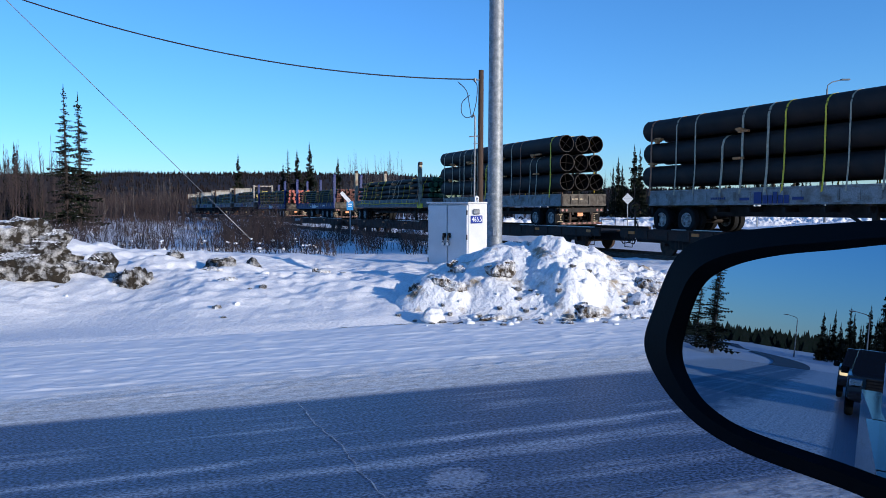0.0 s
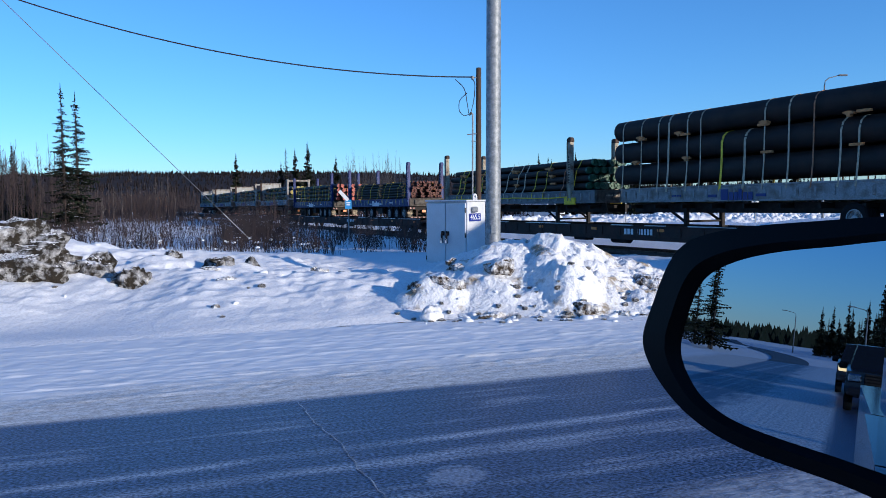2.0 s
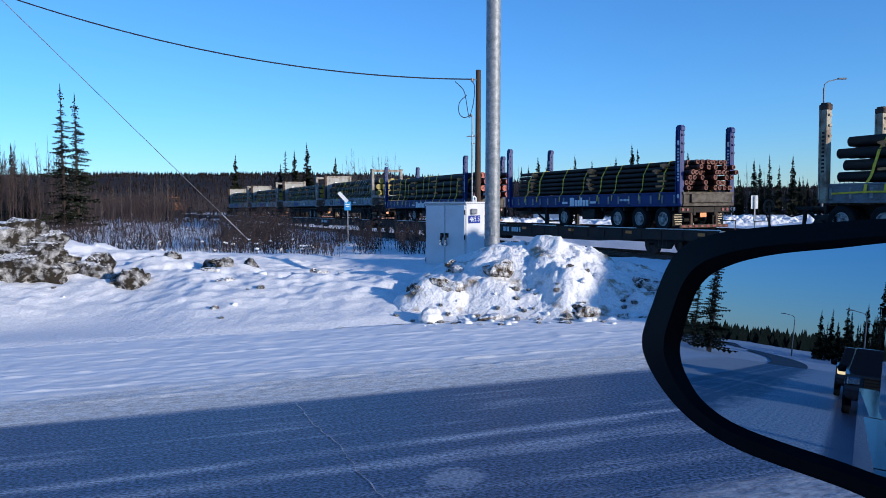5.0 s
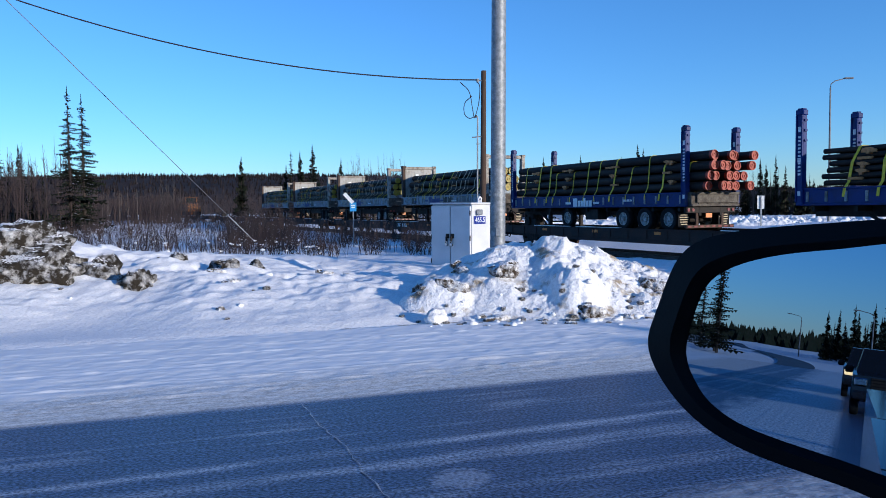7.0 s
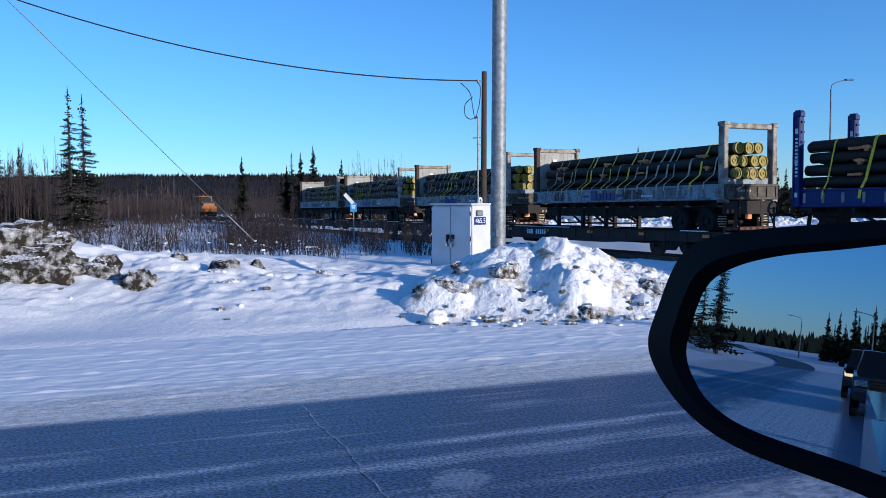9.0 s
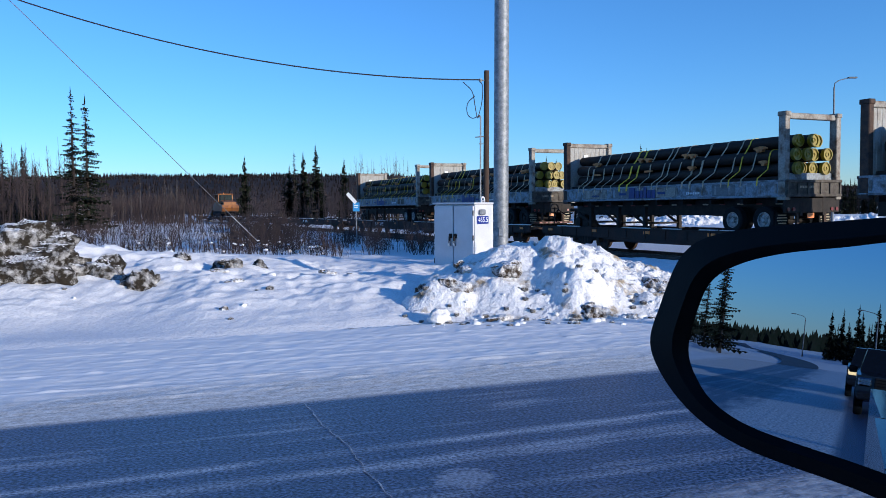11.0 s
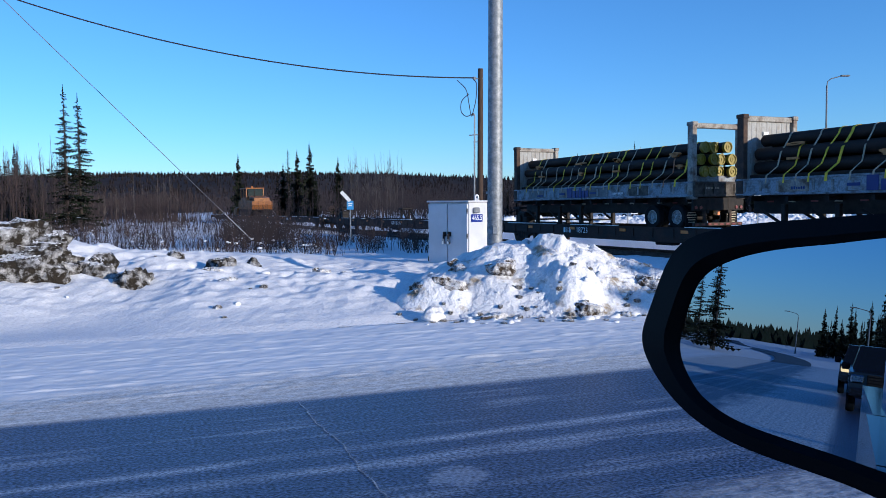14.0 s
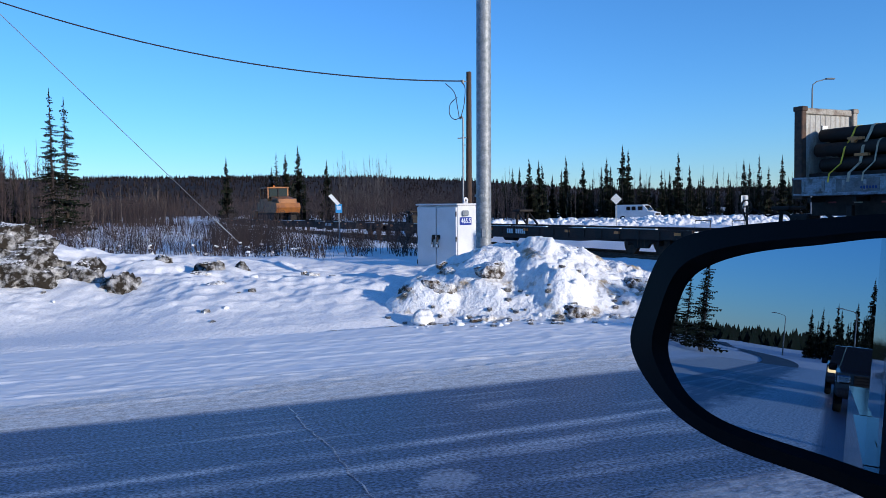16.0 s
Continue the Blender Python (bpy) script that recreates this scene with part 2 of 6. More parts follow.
def road_material():
    """Icy asphalt with the sky's blue painted in, up to a straight edge, then packed snow with wheel streaks along the
    road (object x).
    """
    m = bpy.data.materials.new("sky_tinted_icy_road")
    m.use_nodes = True
    n, l = m.node_tree.nodes, m.node_tree.links
    p = n["Principled BSDF"]
    co = n.new("ShaderNodeTexCoord")
    sep = n.new("ShaderNodeSeparateXYZ")
    l.new(co.outputs["Object"], sep.inputs[0])

    def noise_at(scale, stretch, detail=5):
        mp, t = n.new("ShaderNodeMapping"), n.new("ShaderNodeTexNoise")
        mp.inputs["Scale"].default_value = stretch
        t.inputs["Scale"].default_value, t.inputs["Detail"].default_value = scale, detail
        l.new(co.outputs["Object"], mp.inputs[0])
        l.new(mp.outputs[0], t.inputs[0])
        return t

    def math2(op, a, b):
        k = n.new("ShaderNodeMath")
        k.operation = op
        for i, v in enumerate((a, b)):
            if isinstance(v, (int, float)):
                k.inputs[i].default_value = v
            else:
                l.new(v, k.inputs[i])
        return k.outputs[0]

    def ramp(src, lo, hi, a=(0, 0, 0), b=(1, 1, 1)):
        r = n.new("ShaderNodeValToRGB")
        e = r.color_ramp.elements
        e[0].position, e[1].position, e[0].color, e[1].color = lo, hi, (*a, 1), (*b, 1)
        l.new(src, r.inputs[0])
        return r.outputs[0]

    def blend(f, a, b):
        k = n.new("ShaderNodeMix")
        k.data_type = "RGBA"
        l.new(f, k.inputs[0])
        l.new(a, k.inputs[6])
        l.new(b, k.inputs[7])
        return k.outputs[2]

    def along(lo, hi, a, b):
        k = n.new("ShaderNodeMapRange")
        l.new(sep.outputs[0], k.inputs[0])
        for i, v in enumerate((lo, hi, a, b)):
            k.inputs[i + 1].default_value = v
        return k.outputs[0]

    grit = noise_at(48, (0.7, 1, 1), 5)
    sand = noise_at(16, (0.6, 1, 1), 5)
    streak = noise_at(1.0, (0.045, 3.2, 1), 5)
    thin = noise_at(1.0, (0.10, 9.0, 1), 4)
    broad = noise_at(0.35, (0.2, 1.2, 1), 4)
    patchy = noise_at(1.6, (0.5, 1.3, 1), 7)
    # the blue of skylight and its reflection is put into the asphalt colour
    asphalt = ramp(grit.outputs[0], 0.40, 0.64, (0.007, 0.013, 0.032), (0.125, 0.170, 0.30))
    frosted = ramp(grit.outputs[0], 0.30, 0.70, (0.20, 0.23, 0.30), (0.60, 0.64, 0.72))
    lines = math2("ADD", math2("MULTIPLY", streak.outputs[0], 0.45), math2("ADD", math2("MULTIPLY", thin.outputs[0], 0.25), math2("MULTIPLY", patchy.outputs[0], 0.30)))
    stripe = None
    for at, slope, width, power in ((5.84, 0.035, 0.10, 1.0), (5.45, 0.03, 0.13, 0.8), (4.75, 0.0, 0.10, 0.5)):
        d = math2("ABSOLUTE", math2("SUBTRACT", math2("ADD", sep.outputs[1], math2("MULTIPLY", math2("SUBTRACT", patchy.outputs[0], 0.5), 0.22)), math2("ADD", at, math2("MULTIPLY", sep.outputs[0], slope))), 0.0)
        k = math2("MULTIPLY", math2("MULTIPLY", ramp(math2("DIVIDE", d, width), 0.0, 1.0, (1, 1, 1), (0, 0, 0)), power), ramp(patchy.outputs[0], 0.30, 0.55))
        stripe = k if stripe is None else math2("MAXIMUM", stripe, k)
    gx, gy = math2("DIVIDE", math2("SUBTRACT", sep.outputs[0], 1.80), 0.24), math2("DIVIDE", math2("SUBTRACT", sep.outputs[1], 5.02), 0.20)
    away = math2("ADD", math2("ADD", math2("MULTIPLY", gx, gx), math2("MULTIPLY", gy, gy)), math2("MULTIPLY", math2("SUBTRACT", sand.outputs[0], 0.5), 3.0))
    patch = math2("MULTIPLY", ramp(away, 0.55, 1.0, (1, 1, 1), (0, 0, 0)), 0.45)
    crumbly = ramp(grit.outputs[0], 0.40, 0.56)
    ice_f = math2("MAXIMUM", patch, math2("MULTIPLY", math2("MAXIMUM", stripe, math2("MULTIPLY", ramp(lines, 0.53, 0.59), 0.5)), math2("ADD", math2("MULTIPLY", crumbly, 0.6), 0.4)))
    low = math2("ADD", sep.outputs[1], math2("MULTIPLY", math2("SUBTRACT", patchy.outputs[0], 0.5), 2.2))
    near_f = ramp(math2("DIVIDE", math2("SUBTRACT", along(-25, -8, 3.1, 4.3), low), 4.0), 0.0, 0.22)
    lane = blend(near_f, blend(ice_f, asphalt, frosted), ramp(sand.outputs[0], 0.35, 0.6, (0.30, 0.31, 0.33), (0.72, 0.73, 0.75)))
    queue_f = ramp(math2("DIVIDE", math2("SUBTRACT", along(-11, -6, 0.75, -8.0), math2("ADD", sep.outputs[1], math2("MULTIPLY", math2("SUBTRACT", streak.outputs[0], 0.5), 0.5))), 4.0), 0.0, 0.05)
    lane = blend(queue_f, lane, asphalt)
    packed = ramp(math2("ADD", math2("MULTIPLY", streak.outputs[0], 0.5), math2("MULTIPLY", thin.outputs[0], 0.5)), 0.40, 0.60, (0.79, 0.80, 0.81), (0.87, 0.87, 0.88))
    sandy = ramp(math2("ADD", math2("MULTIPLY", grit.outputs[0], 0.5), math2("MULTIPLY", sand.outputs[0], 0.5)), 0.38, 0.60, (0.44, 0.41, 0.37), (0.82, 0.81, 0.79))
    off = math2("ADD", sep.outputs[1], math2("MULTIPLY", math2("SUBTRACT", streak.outputs[0], 0.5), 0.25))
    near_sand = ramp(math2("DIVIDE", math2("ADD", off, math2("MULTIPLY", patchy.outputs[0], 1.5)), 20.0), 8.9 / 20, 10.0 / 20)
    snowy = blend(near_sand, sandy, packed)
    edge = ramp(math2("SUBTRACT", off, along(-26, -8, 5.3, 7.52)), 0.0, 0.22)
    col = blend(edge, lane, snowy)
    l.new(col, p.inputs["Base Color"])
    l.new(ramp(edge, 0, 1, (0.42, 0.42, 0.42), (0.8, 0.8, 0.8)), p.inputs["Roughness"])
    p.inputs["Specular IOR Level"].default_value = 0.3
    bp = n.new("ShaderNodeBump")
    bp.inputs["Strength"].default_value, bp.inputs["Distance"].default_value = 0.4, 0.02
    l.new(math2("ADD", math2("MULTIPLY", math2("ADD", grit.outputs[0], sand.outputs[0]), 0.4), math2("ADD", streak.outputs[0], thin.outputs[0])), bp.inputs["Height"])
    l.new(bp.outputs[0], p.inputs["Normal"])
    return m


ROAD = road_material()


# ---------------------------------------------------------------- mesh tools
class Build:
    """Gathers vertices and faces of one mesh."""

    def __init__(self):
        self.v, self.f = [], []

    def add(self, verts, faces):
        k = len(self.v)
        self.v += [tuple(p) for p in verts]
        self.f += [tuple(i + k for i in q) for q in faces]
        return self

    def box(self, x, y, z, sx, sy, sz, m=None, c=0.0):
        """A box round (x, y, z) with sides sx, sy, sz; c: chamfer; m: a turn applied about its centre."""
        c = min(c, sx * 0.3, sy * 0.3, sz * 0.3)
        h = (sx / 2, sy / 2, sz / 2)
        if c <= 0:
            vs = [Vector((i * h[0], j * h[1], k * h[2])) for i in (-1, 1) for j in (-1, 1) for k in (-1, 1)]
            fs = [(0, 1, 3, 2), (4, 6, 7, 5), (0, 4, 5, 1), (2, 3, 7, 6), (0, 2, 6, 4), (1, 5, 7, 3)]
        else:
            vs, fs, idx = [], [], {}
            for i in (-1, 1):
                for j in (-1, 1):
                    for k in (-1, 1):
                        for a in range(3):
                            q = [i * (h[0] - c), j * (h[1] - c), k * (h[2] - c)]
                            q[a] = (i, j, k)[a] * h[a]
                            idx[(i, j, k, a)] = len(vs)
                            vs.append(Vector(q))
            for a in range(3):
                b, d = (a + 1) % 3, (a + 2) % 3
                for sg in (-1, 1):
                    quad = []
                    for u, w in ((-1, -1), (1, -1), (1, 1), (-1, 1)):
                        t = [0, 0, 0]
                        t[a], t[b], t[d] = sg, u, w
                        quad.append(idx[(*t, a)])
                    fs.append(tuple(quad if sg > 0 else quad[::-1]))
                for u in (-1, 1):
                    for w in (-1, 1):
                        quad = []
                        for e, ax in ((-1, b), (1, b), (1, d), (-1, d)):
                            t = [0, 0, 0]
                            t[a], t[b], t[d] = e, u, w
                            quad.append(idx[(*t, ax)])
                        fs.append(tuple(quad if u * w > 0 else quad[::-1]))
            for i in (-1, 1):
                for j in (-1, 1):
                    for k in (-1, 1):
                        tri = [idx[(i, j, k, a)] for a in range(3)]
                        fs.append(tuple(tri if i * j * k > 0 else tri[::-1]))
        at = Vector((x, y, z))
        return self.add([at + (m @ q if m else q) for q in vs], fs)

    def rod(self, p, q, r, n=10, r2=None, caps=True):
        """A round bar from p to q; r2: the radius at q."""
        p, q = Vector(p), Vector(q)
        d = (q - p).normalized()
        u = d.orthogonal().normalized()
        w = d.cross(u)
        r2 = r if r2 is None else r2
        vs = [a + (u * math.cos(2 * math.pi * i / n) + w * math.sin(2 * math.pi * i / n)) * rr for a, rr in ((p, r), (q, r2)) for i in range(n)]
        fs = [(i, (i + 1) % n, n + (i + 1) % n, n + i) for i in range(n)]
        if caps:
            fs += [tuple(range(n))[::-1], tuple(range(n, 2 * n))]
        return self.add(vs, fs)

    def tube(self, p, q, ro, ri, n=20):
        """A pipe from p to q, open at both ends."""
        p, q = Vector(p), Vector(q)
        d = (q - p).normalized()
        u = d.orthogonal().normalized()
        w = d.cross(u)
        vs = [a + (u * math.cos(2 * math.pi * i / n) + w * math.sin(2 * math.pi * i / n)) * rr for a, rr in ((p, ro), (q, ro), (q, ri), (p, ri)) for i in range(n)]
        fs = [(k * n + i, k * n + (i + 1) % n, ((k + 1) % 4) * n + (i + 1) % n, ((k + 1) % 4) * n + i) for k in range(4) for i in range(n)]
        return self.add(vs, fs)

    def line(self, pts, r, n=6):
        """A cable or bar through points."""
        pts = [Vector(p) for p in pts]
        rings = []
        for i, p in enumerate(pts):
            d = (pts[min(i + 1, len(pts) - 1)] - pts[max(i - 1, 0)]).normalized()
            u = d.cross(Vector((0.13, 0.29, 0.95))).normalized()
            w = d.cross(u)
            rings += [p + (u * math.cos(2 * math.pi * k / n) + w * math.sin(2 * math.pi * k / n)) * r for k in range(n)]
        fs = [(i * n + k, i * n + (k + 1) % n, (i + 1) * n + (k + 1) % n, (i + 1) * n + k) for i in range(len(pts) - 1) for k in range(n)]
        fs += [tuple(range(n))[::-1], tuple(range((len(pts) - 1) * n, len(pts) * n))]
        return self.add(rings, fs)

    def band(self, pts, width, thick, side=(1, 0, 0)):
        """A flat webbing strap through points; side: the direction of its width."""
        s = Vector(side).normalized() * (width / 2)
        vs = []
        pts = [Vector(p) for p in pts]
        for i, p in enumerate(pts):
            d = (pts[min(i + 1, len(pts) - 1)] - pts[max(i - 1, 0)]).normalized()
            o = d.cross(s).normalized() * (thick / 2)
            vs += [p - s - o, p + s - o, p + s + o, p - s + o]
        fs = [(i * 4 + k, i * 4 + (k + 1) % 4, i * 4 + 4 + (k + 1) % 4, i * 4 + 4 + k) for i in range(len(pts) - 1) for k in range(4)]
        n = len(vs)
        return self.add(vs, fs + [(0, 3, 2, 1), (n - 4, n - 3, n - 2, n - 1)])

    def prism(self, outline, y0, y1):
        """An outline in x and z, pushed from y0 to y1."""
        n = len(outline)
        vs = [(x, y, z) for y in (y0, y1) for x, z in outline]
        return self.add(vs, [(i, (i + 1) % n, n + (i + 1) % n, n + i) for i in range(n)] + [tuple(range(n))[::-1], tuple(range(n, 2 * n))])

    def mesh(self, name, smooth=False):
        me = bpy.data.meshes.new(name)
        me.from_pydata([tuple(p) for p in self.v], [], self.f)
        bm = bmesh.new()
        bm.from_mesh(me)
        bmesh.ops.recalc_face_normals(bm, faces=bm.faces)
        bm.to_mesh(me)
        bm.free()
        if smooth:
            me.polygons.foreach_set("use_smooth", [True] * len(me.polygons))
            me.set_sharp_from_angle(angle=radians(40))
        return me


def part(name, build, material, parent, label="", at=None, smooth=False):
    """One mesh object under a thing or part. build: a Build, or a mesh to share."""
    me = build if isinstance(build, bpy.types.Mesh) else build.mesh(name, smooth)
    if not me.materials:
        me.materials.append(material)
    ob = new(name, me)
    ob.parent = parent
    if at is not None:
        ob.matrix_basis = at
    return tagged(ob, label) if label else ob


def thing(name, at, label, category, group="", kind=""):
    e = new(name)
    e.matrix_basis = at
    return tagged(e, label, category, group, kind)


def solid(name, build, material, at, label, category, group="", kind="", smooth=False):
    me = build.mesh(name, smooth)
    me.materials.append(material)
    ob = new(name, me)
    ob.matrix_basis = at
    return tagged(ob, label, category, group, kind)


def letters(name, text, size, material, parent, at, label="", thick=0.004):
    cu = bpy.data.curves.new(name, "FONT")
    cu.body, cu.size, cu.extrude, cu.align_x, cu.align_y = text, size, thick, "CENTER", "CENTER"
    tmp = bpy.data.objects.new(name, cu)
    scene.collection.objects.link(tmp)
    me = bpy.data.meshes.new_from_object(tmp.evaluated_get(bpy.context.evaluated_depsgraph_get()))
    bpy.data.objects.remove(tmp)
    me.materials.clear()
    return part(name, me, material, parent, label, at)


# ---------------------------------------------------------------- plan
ALONG = Vector((0.4223, -0.9065, 0))      # the way the train goes
ACROSS = Vector((0.9065, 0.4223, 0))      # away from the camera
TRACK = 20.62                             # distance of the track's middle line
FWD, LEFT = Vector((0.947, 0.323, 0)).normalized(), Vector((-0.323, 0.947, 0)).normalized()
UP = Vector((0, 0, 1))


def bend(s):
    """The far track swings a little towards the camera's side."""
    u = -(s + 75)
    return 0.0105 * (math.sqrt(u * u + 225) + u), -0.0105 * (u / math.sqrt(u * u + 225) + 1)


def on_track(s, side=0.0, z=0.0):
    off, slope = bend(s)
    p = ALONG * s + ACROSS * (TRACK - off + side) + UP * z
    turn = math.degrees(math.atan2(ALONG.y, ALONG.x)) - math.degrees(math.atan(slope))
    return p, turn


def rolled(t):
    """How far the train has rolled at t, from its place at 8 s."""
    u = (t - 8) / 8
    return 67.72 * u + 0.377 * u * u - 0.043 * u ** 3


def road(a, b, z=0.0):
    return FWD * a + LEFT * b + UP * z


MOVING = []                               # the things of the train and their places along it


def train_pose(s):
    p, turn = on_track(s)
    return pose(p.x, p.y, p.z, 0, 0, turn)


def rides(ob, s):
    ob.matrix_basis = train_pose(s)
    MOVING.append((ob, s))
    return ob


# ---------------------------------------------------------------- ground
GRIDS = {}


def value_noise(x, y, seed):
    """Smooth noise from -1 to 1 over arrays."""
    if seed not in GRIDS:
        GRIDS[seed] = np.random.RandomState(seed).uniform(-1, 1, (256, 256))
    g = GRIDS[seed]
    xi, yi = np.floor(x).astype(int), np.floor(y).astype(int)
    u, w = x - xi, y - yi
    u, w = u * u * (3 - 2 * u), w * w * (3 - 2 * w)
    a, b = g[xi % 256, yi % 256], g[(xi + 1) % 256, yi % 256]
    c, d = g[xi % 256, (yi + 1) % 256], g[(xi + 1) % 256, (yi + 1) % 256]
    return (a * (1 - u) + b * u) * (1 - w) + (c * (1 - u) + d * u) * w


def lumps(x, y, seed):
    """Broken blocks: for each place the value of the nearest scattered centre, and how far its edge is."""
    xi, yi = np.floor(x).astype(int), np.floor(y).astype(int)
    value_noise(x[:1] * 0, x[:1] * 0, seed), value_noise(x[:1] * 0, x[:1] * 0, seed + 1)
    gx, gy = GRIDS[seed], GRIDS[seed + 1]
    best, second, val = np.full(x.shape, 9.0), np.full(x.shape, 9.0), np.zeros(x.shape)
    for i in (-1, 0, 1):
        for j in (-1, 0, 1):
            a, b = (xi + i) % 256, (yi + j) % 256
            d = np.hypot(xi + i + 0.5 + 0.45 * gx[a, b] - x, yi + j + 0.5 + 0.45 * gy[a, b] - y)
            nearer = d < best
            second = np.where(nearer, best, np.minimum(second, d))
            val = np.where(nearer, gx[b, a], val)
            best = np.minimum(best, d)
    return val, second - best


def step(e0, e1, x):
    t = np.clip((x - e0) / (e1 - e0), 0, 1)
    return t * t * (3 - 2 * t)


def hump(x, y, cx, cy, sx, sy, h, turn=0.0, power=2.0):
    c, s = math.cos(radians(turn)), math.sin(radians(turn))
    u, w = ((x - cx) * c + (y - cy) * s) / sx, (-(x - cx) * s + (y - cy) * c) / sy
    return h * np.exp(-(u * u + w * w) ** (power / 2))


def height(x, y):
    """The snow's height: flat road, a ploughed bank along it with a great heap, a field of drifts, and the flat track bed."""
    a, b = x * FWD.x + y * FWD.y, x * LEFT.x + y * LEFT.y
    k = x * ACROSS.x + y * ACROSS.y - TRACK
    rough = value_noise(x * 0.7, y * 0.7, 1) * 0.5 + value_noise(x * 1.9, y * 1.9, 2) * 0.3 + value_noise(x * 4.7, y * 4.7, 3) * 0.17 + value_noise(x * 11, y * 11, 4) * 0.08
    ridged = (1 - np.abs(value_noise(x * 1.5 + 9, y * 1.5, 5))) * 0.5 + (1 - np.abs(value_noise(x * 3.6, y * 3.6 + 5, 6))) * 0.28 + (1 - np.abs(value_noise(x * 8.5, y * 8.5, 7))) * 0.12
    foot = np.where(x < 1, 12.2 + 0.10 * np.minimum(x, 0), 12.2) + value_noise(x * 0.5, y * 0 + 3, 8) * 0.35
    rise = step(0, 4.2, y - foot)
    bank = rise * (0.50 + 0.12 * step(-2, -9, x)) * step(31, 20, y) * (1 - 0.62 * step(15.0, 18.5, y) * step(-6, -2.5, x))
    bank = bank + rise * step(27, 19, y) * (ridged - 0.55) * 0.20 * step(8, 3, np.abs(x + 3) * 0.6)
    left = hump(x, y, -11.5, 20.2, 3.2, 1.9, 0.55, 0, 3)
    drifts = hump(x, y, -2.6, 17.4, 1.6, 1.1, 0.18, 0, 2.5) + hump(x, y, -6.2, 17.2, 0.7, 0.7, 0.28) + hump(x, y, -4.4, 17.0, 0.5, 0.6, 0.22)
    field = 0.12 * step(18, 26, y) + 0.05 * value_noise(x * 0.25, y * 0.25, 9) * step(18, 30, y) + 0.04 * rough * step(16, 22, y)
    v1, e1 = lumps(x * 1.3, y * 1.3, 41)
    v2, e2 = lumps(x * 3.1, y * 3.1, 43)
    broken = (v1 * 0.035 * step(0, 0.35, e1) + v2 * 0.02 * step(0, 0.3, e2)) * rise * step(20, 16, y)
    z = bank + broken + left + drifts + field + rise * rough * 0.08
    far = step(40, 60, np.hypot(x, y - 20))
    z = z * (1 - far) + far * (0.25 + 0.25 * value_noise(x * 0.06, y * 0.06, 10))
    behind = step(0, 3, b - 12.6 - 0.6 * value_noise(x * 0.3, y * 0.3, 11)) * step(2, -6, a) * 0.55 * (0.8 + 0.5 * rough)
    z = np.where(a < -14, np.maximum(behind, 0) + far * 0, z)
    bed = step(4.6, 2.4, np.abs(k))
    z = z * (1 - bed) + bed * (-0.22)
    beyond = step(14, 17, k) * step(27, 21, k) * (0.85 + 0.45 * rough + 0.15 * ridged)
    z = z + beyond * step(-70, -40, -np.hypot(x, y))
    on_road = step(12.6, 11.9, b) * step(-8.5, -7.5, b) * step(-75, -60, a)
    return z * (1 - on_road) + on_road * (-0.05)


def heap_height(x, y):
    """The ploughed heap by the mast above the bank: a long left shoulder, a flat-topped crest, a falling right tail and a buttress in front."""
    xc = x - 0.10 * (y - 15)
    crest = np.interp(xc, [-1.2, -0.75, -0.25, 0.4, 0.9, 1.3, 1.68, 1.9, 2.25, 2.85, 3.3, 3.7, 4.2, 4.9, 5.7],
                      [0.0, 0.30, 0.64, 0.92, 1.12, 1.17, 1.16, 1.33, 1.31, 1.06, 0.88, 0.72, 0.55, 0.28, 0.0])
    foot = 12.75 + 0.25 * value_noise(x * 1.1, y * 0 + 2, 61)
    front = step(0, 1, np.clip((y - foot) / (15.1 - foot), 0, 1) ** 0.85)
    rear = step(17.4, 15.5, y)
    body = crest * front * rear
    butt = hump(x, y, 2.25, 13.75, 0.62, 0.75, 0.80, -20, 3.5)
    low = hump(x, y, 0.1, 13.75, 0.55, 0.5, 0.48, 0, 3.5) + hump(x, y, 3.6, 13.7, 0.55, 0.5, 0.36, 10, 3.0) + hump(x, y, -0.55, 13.9, 0.4, 0.5, 0.36, 0, 3)
    body = np.maximum(body, np.maximum(butt, low)) + 0.12 * np.minimum(body, butt)
    v1, e1 = lumps(x * 1.7, y * 1.7, 45)
    v2, e2 = lumps(x * 3.9, y * 3.9, 47)
    v3, e3 = lumps(x * 8.0, y * 8.0, 49)
    rough = value_noise(x * 2.1, y * 2.1, 12) * 0.05 + value_noise(x * 5.3, y * 5.3, 13) * 0.03 + value_noise(x * 13, y * 13, 14) * 0.014 + value_noise(x * 29, y * 29, 15) * 0.007
    broken = 0.35 + 0.65 * step(1.2, 1.9, x)
    on = step(0.08, 0.4, body)
    return body - height(x, y) + on * (rough + broken * (v1 * 0.07 * step(0, 0.4, e1) + v2 * 0.04 * step(0, 0.3, e2) + v3 * 0.03 * step(0, 0.2, e3)))


def spaced(lo, hi, d, far, growth=1.16):
    """Even steps d from lo to hi, then growing ones out to +-far."""
    mid = list(np.arange(lo, hi, d))
    a, s = [], d
    while (a[-1] if a else hi) < far:
        s *= growth
        a.append((a[-1] if a else hi) + s)
    b, s = [], d
    while (b[-1] if b else lo) > -far:
        s *= growth
        b.append((b[-1] if b else lo) - s)
    return np.array(b[::-1] + mid + a)


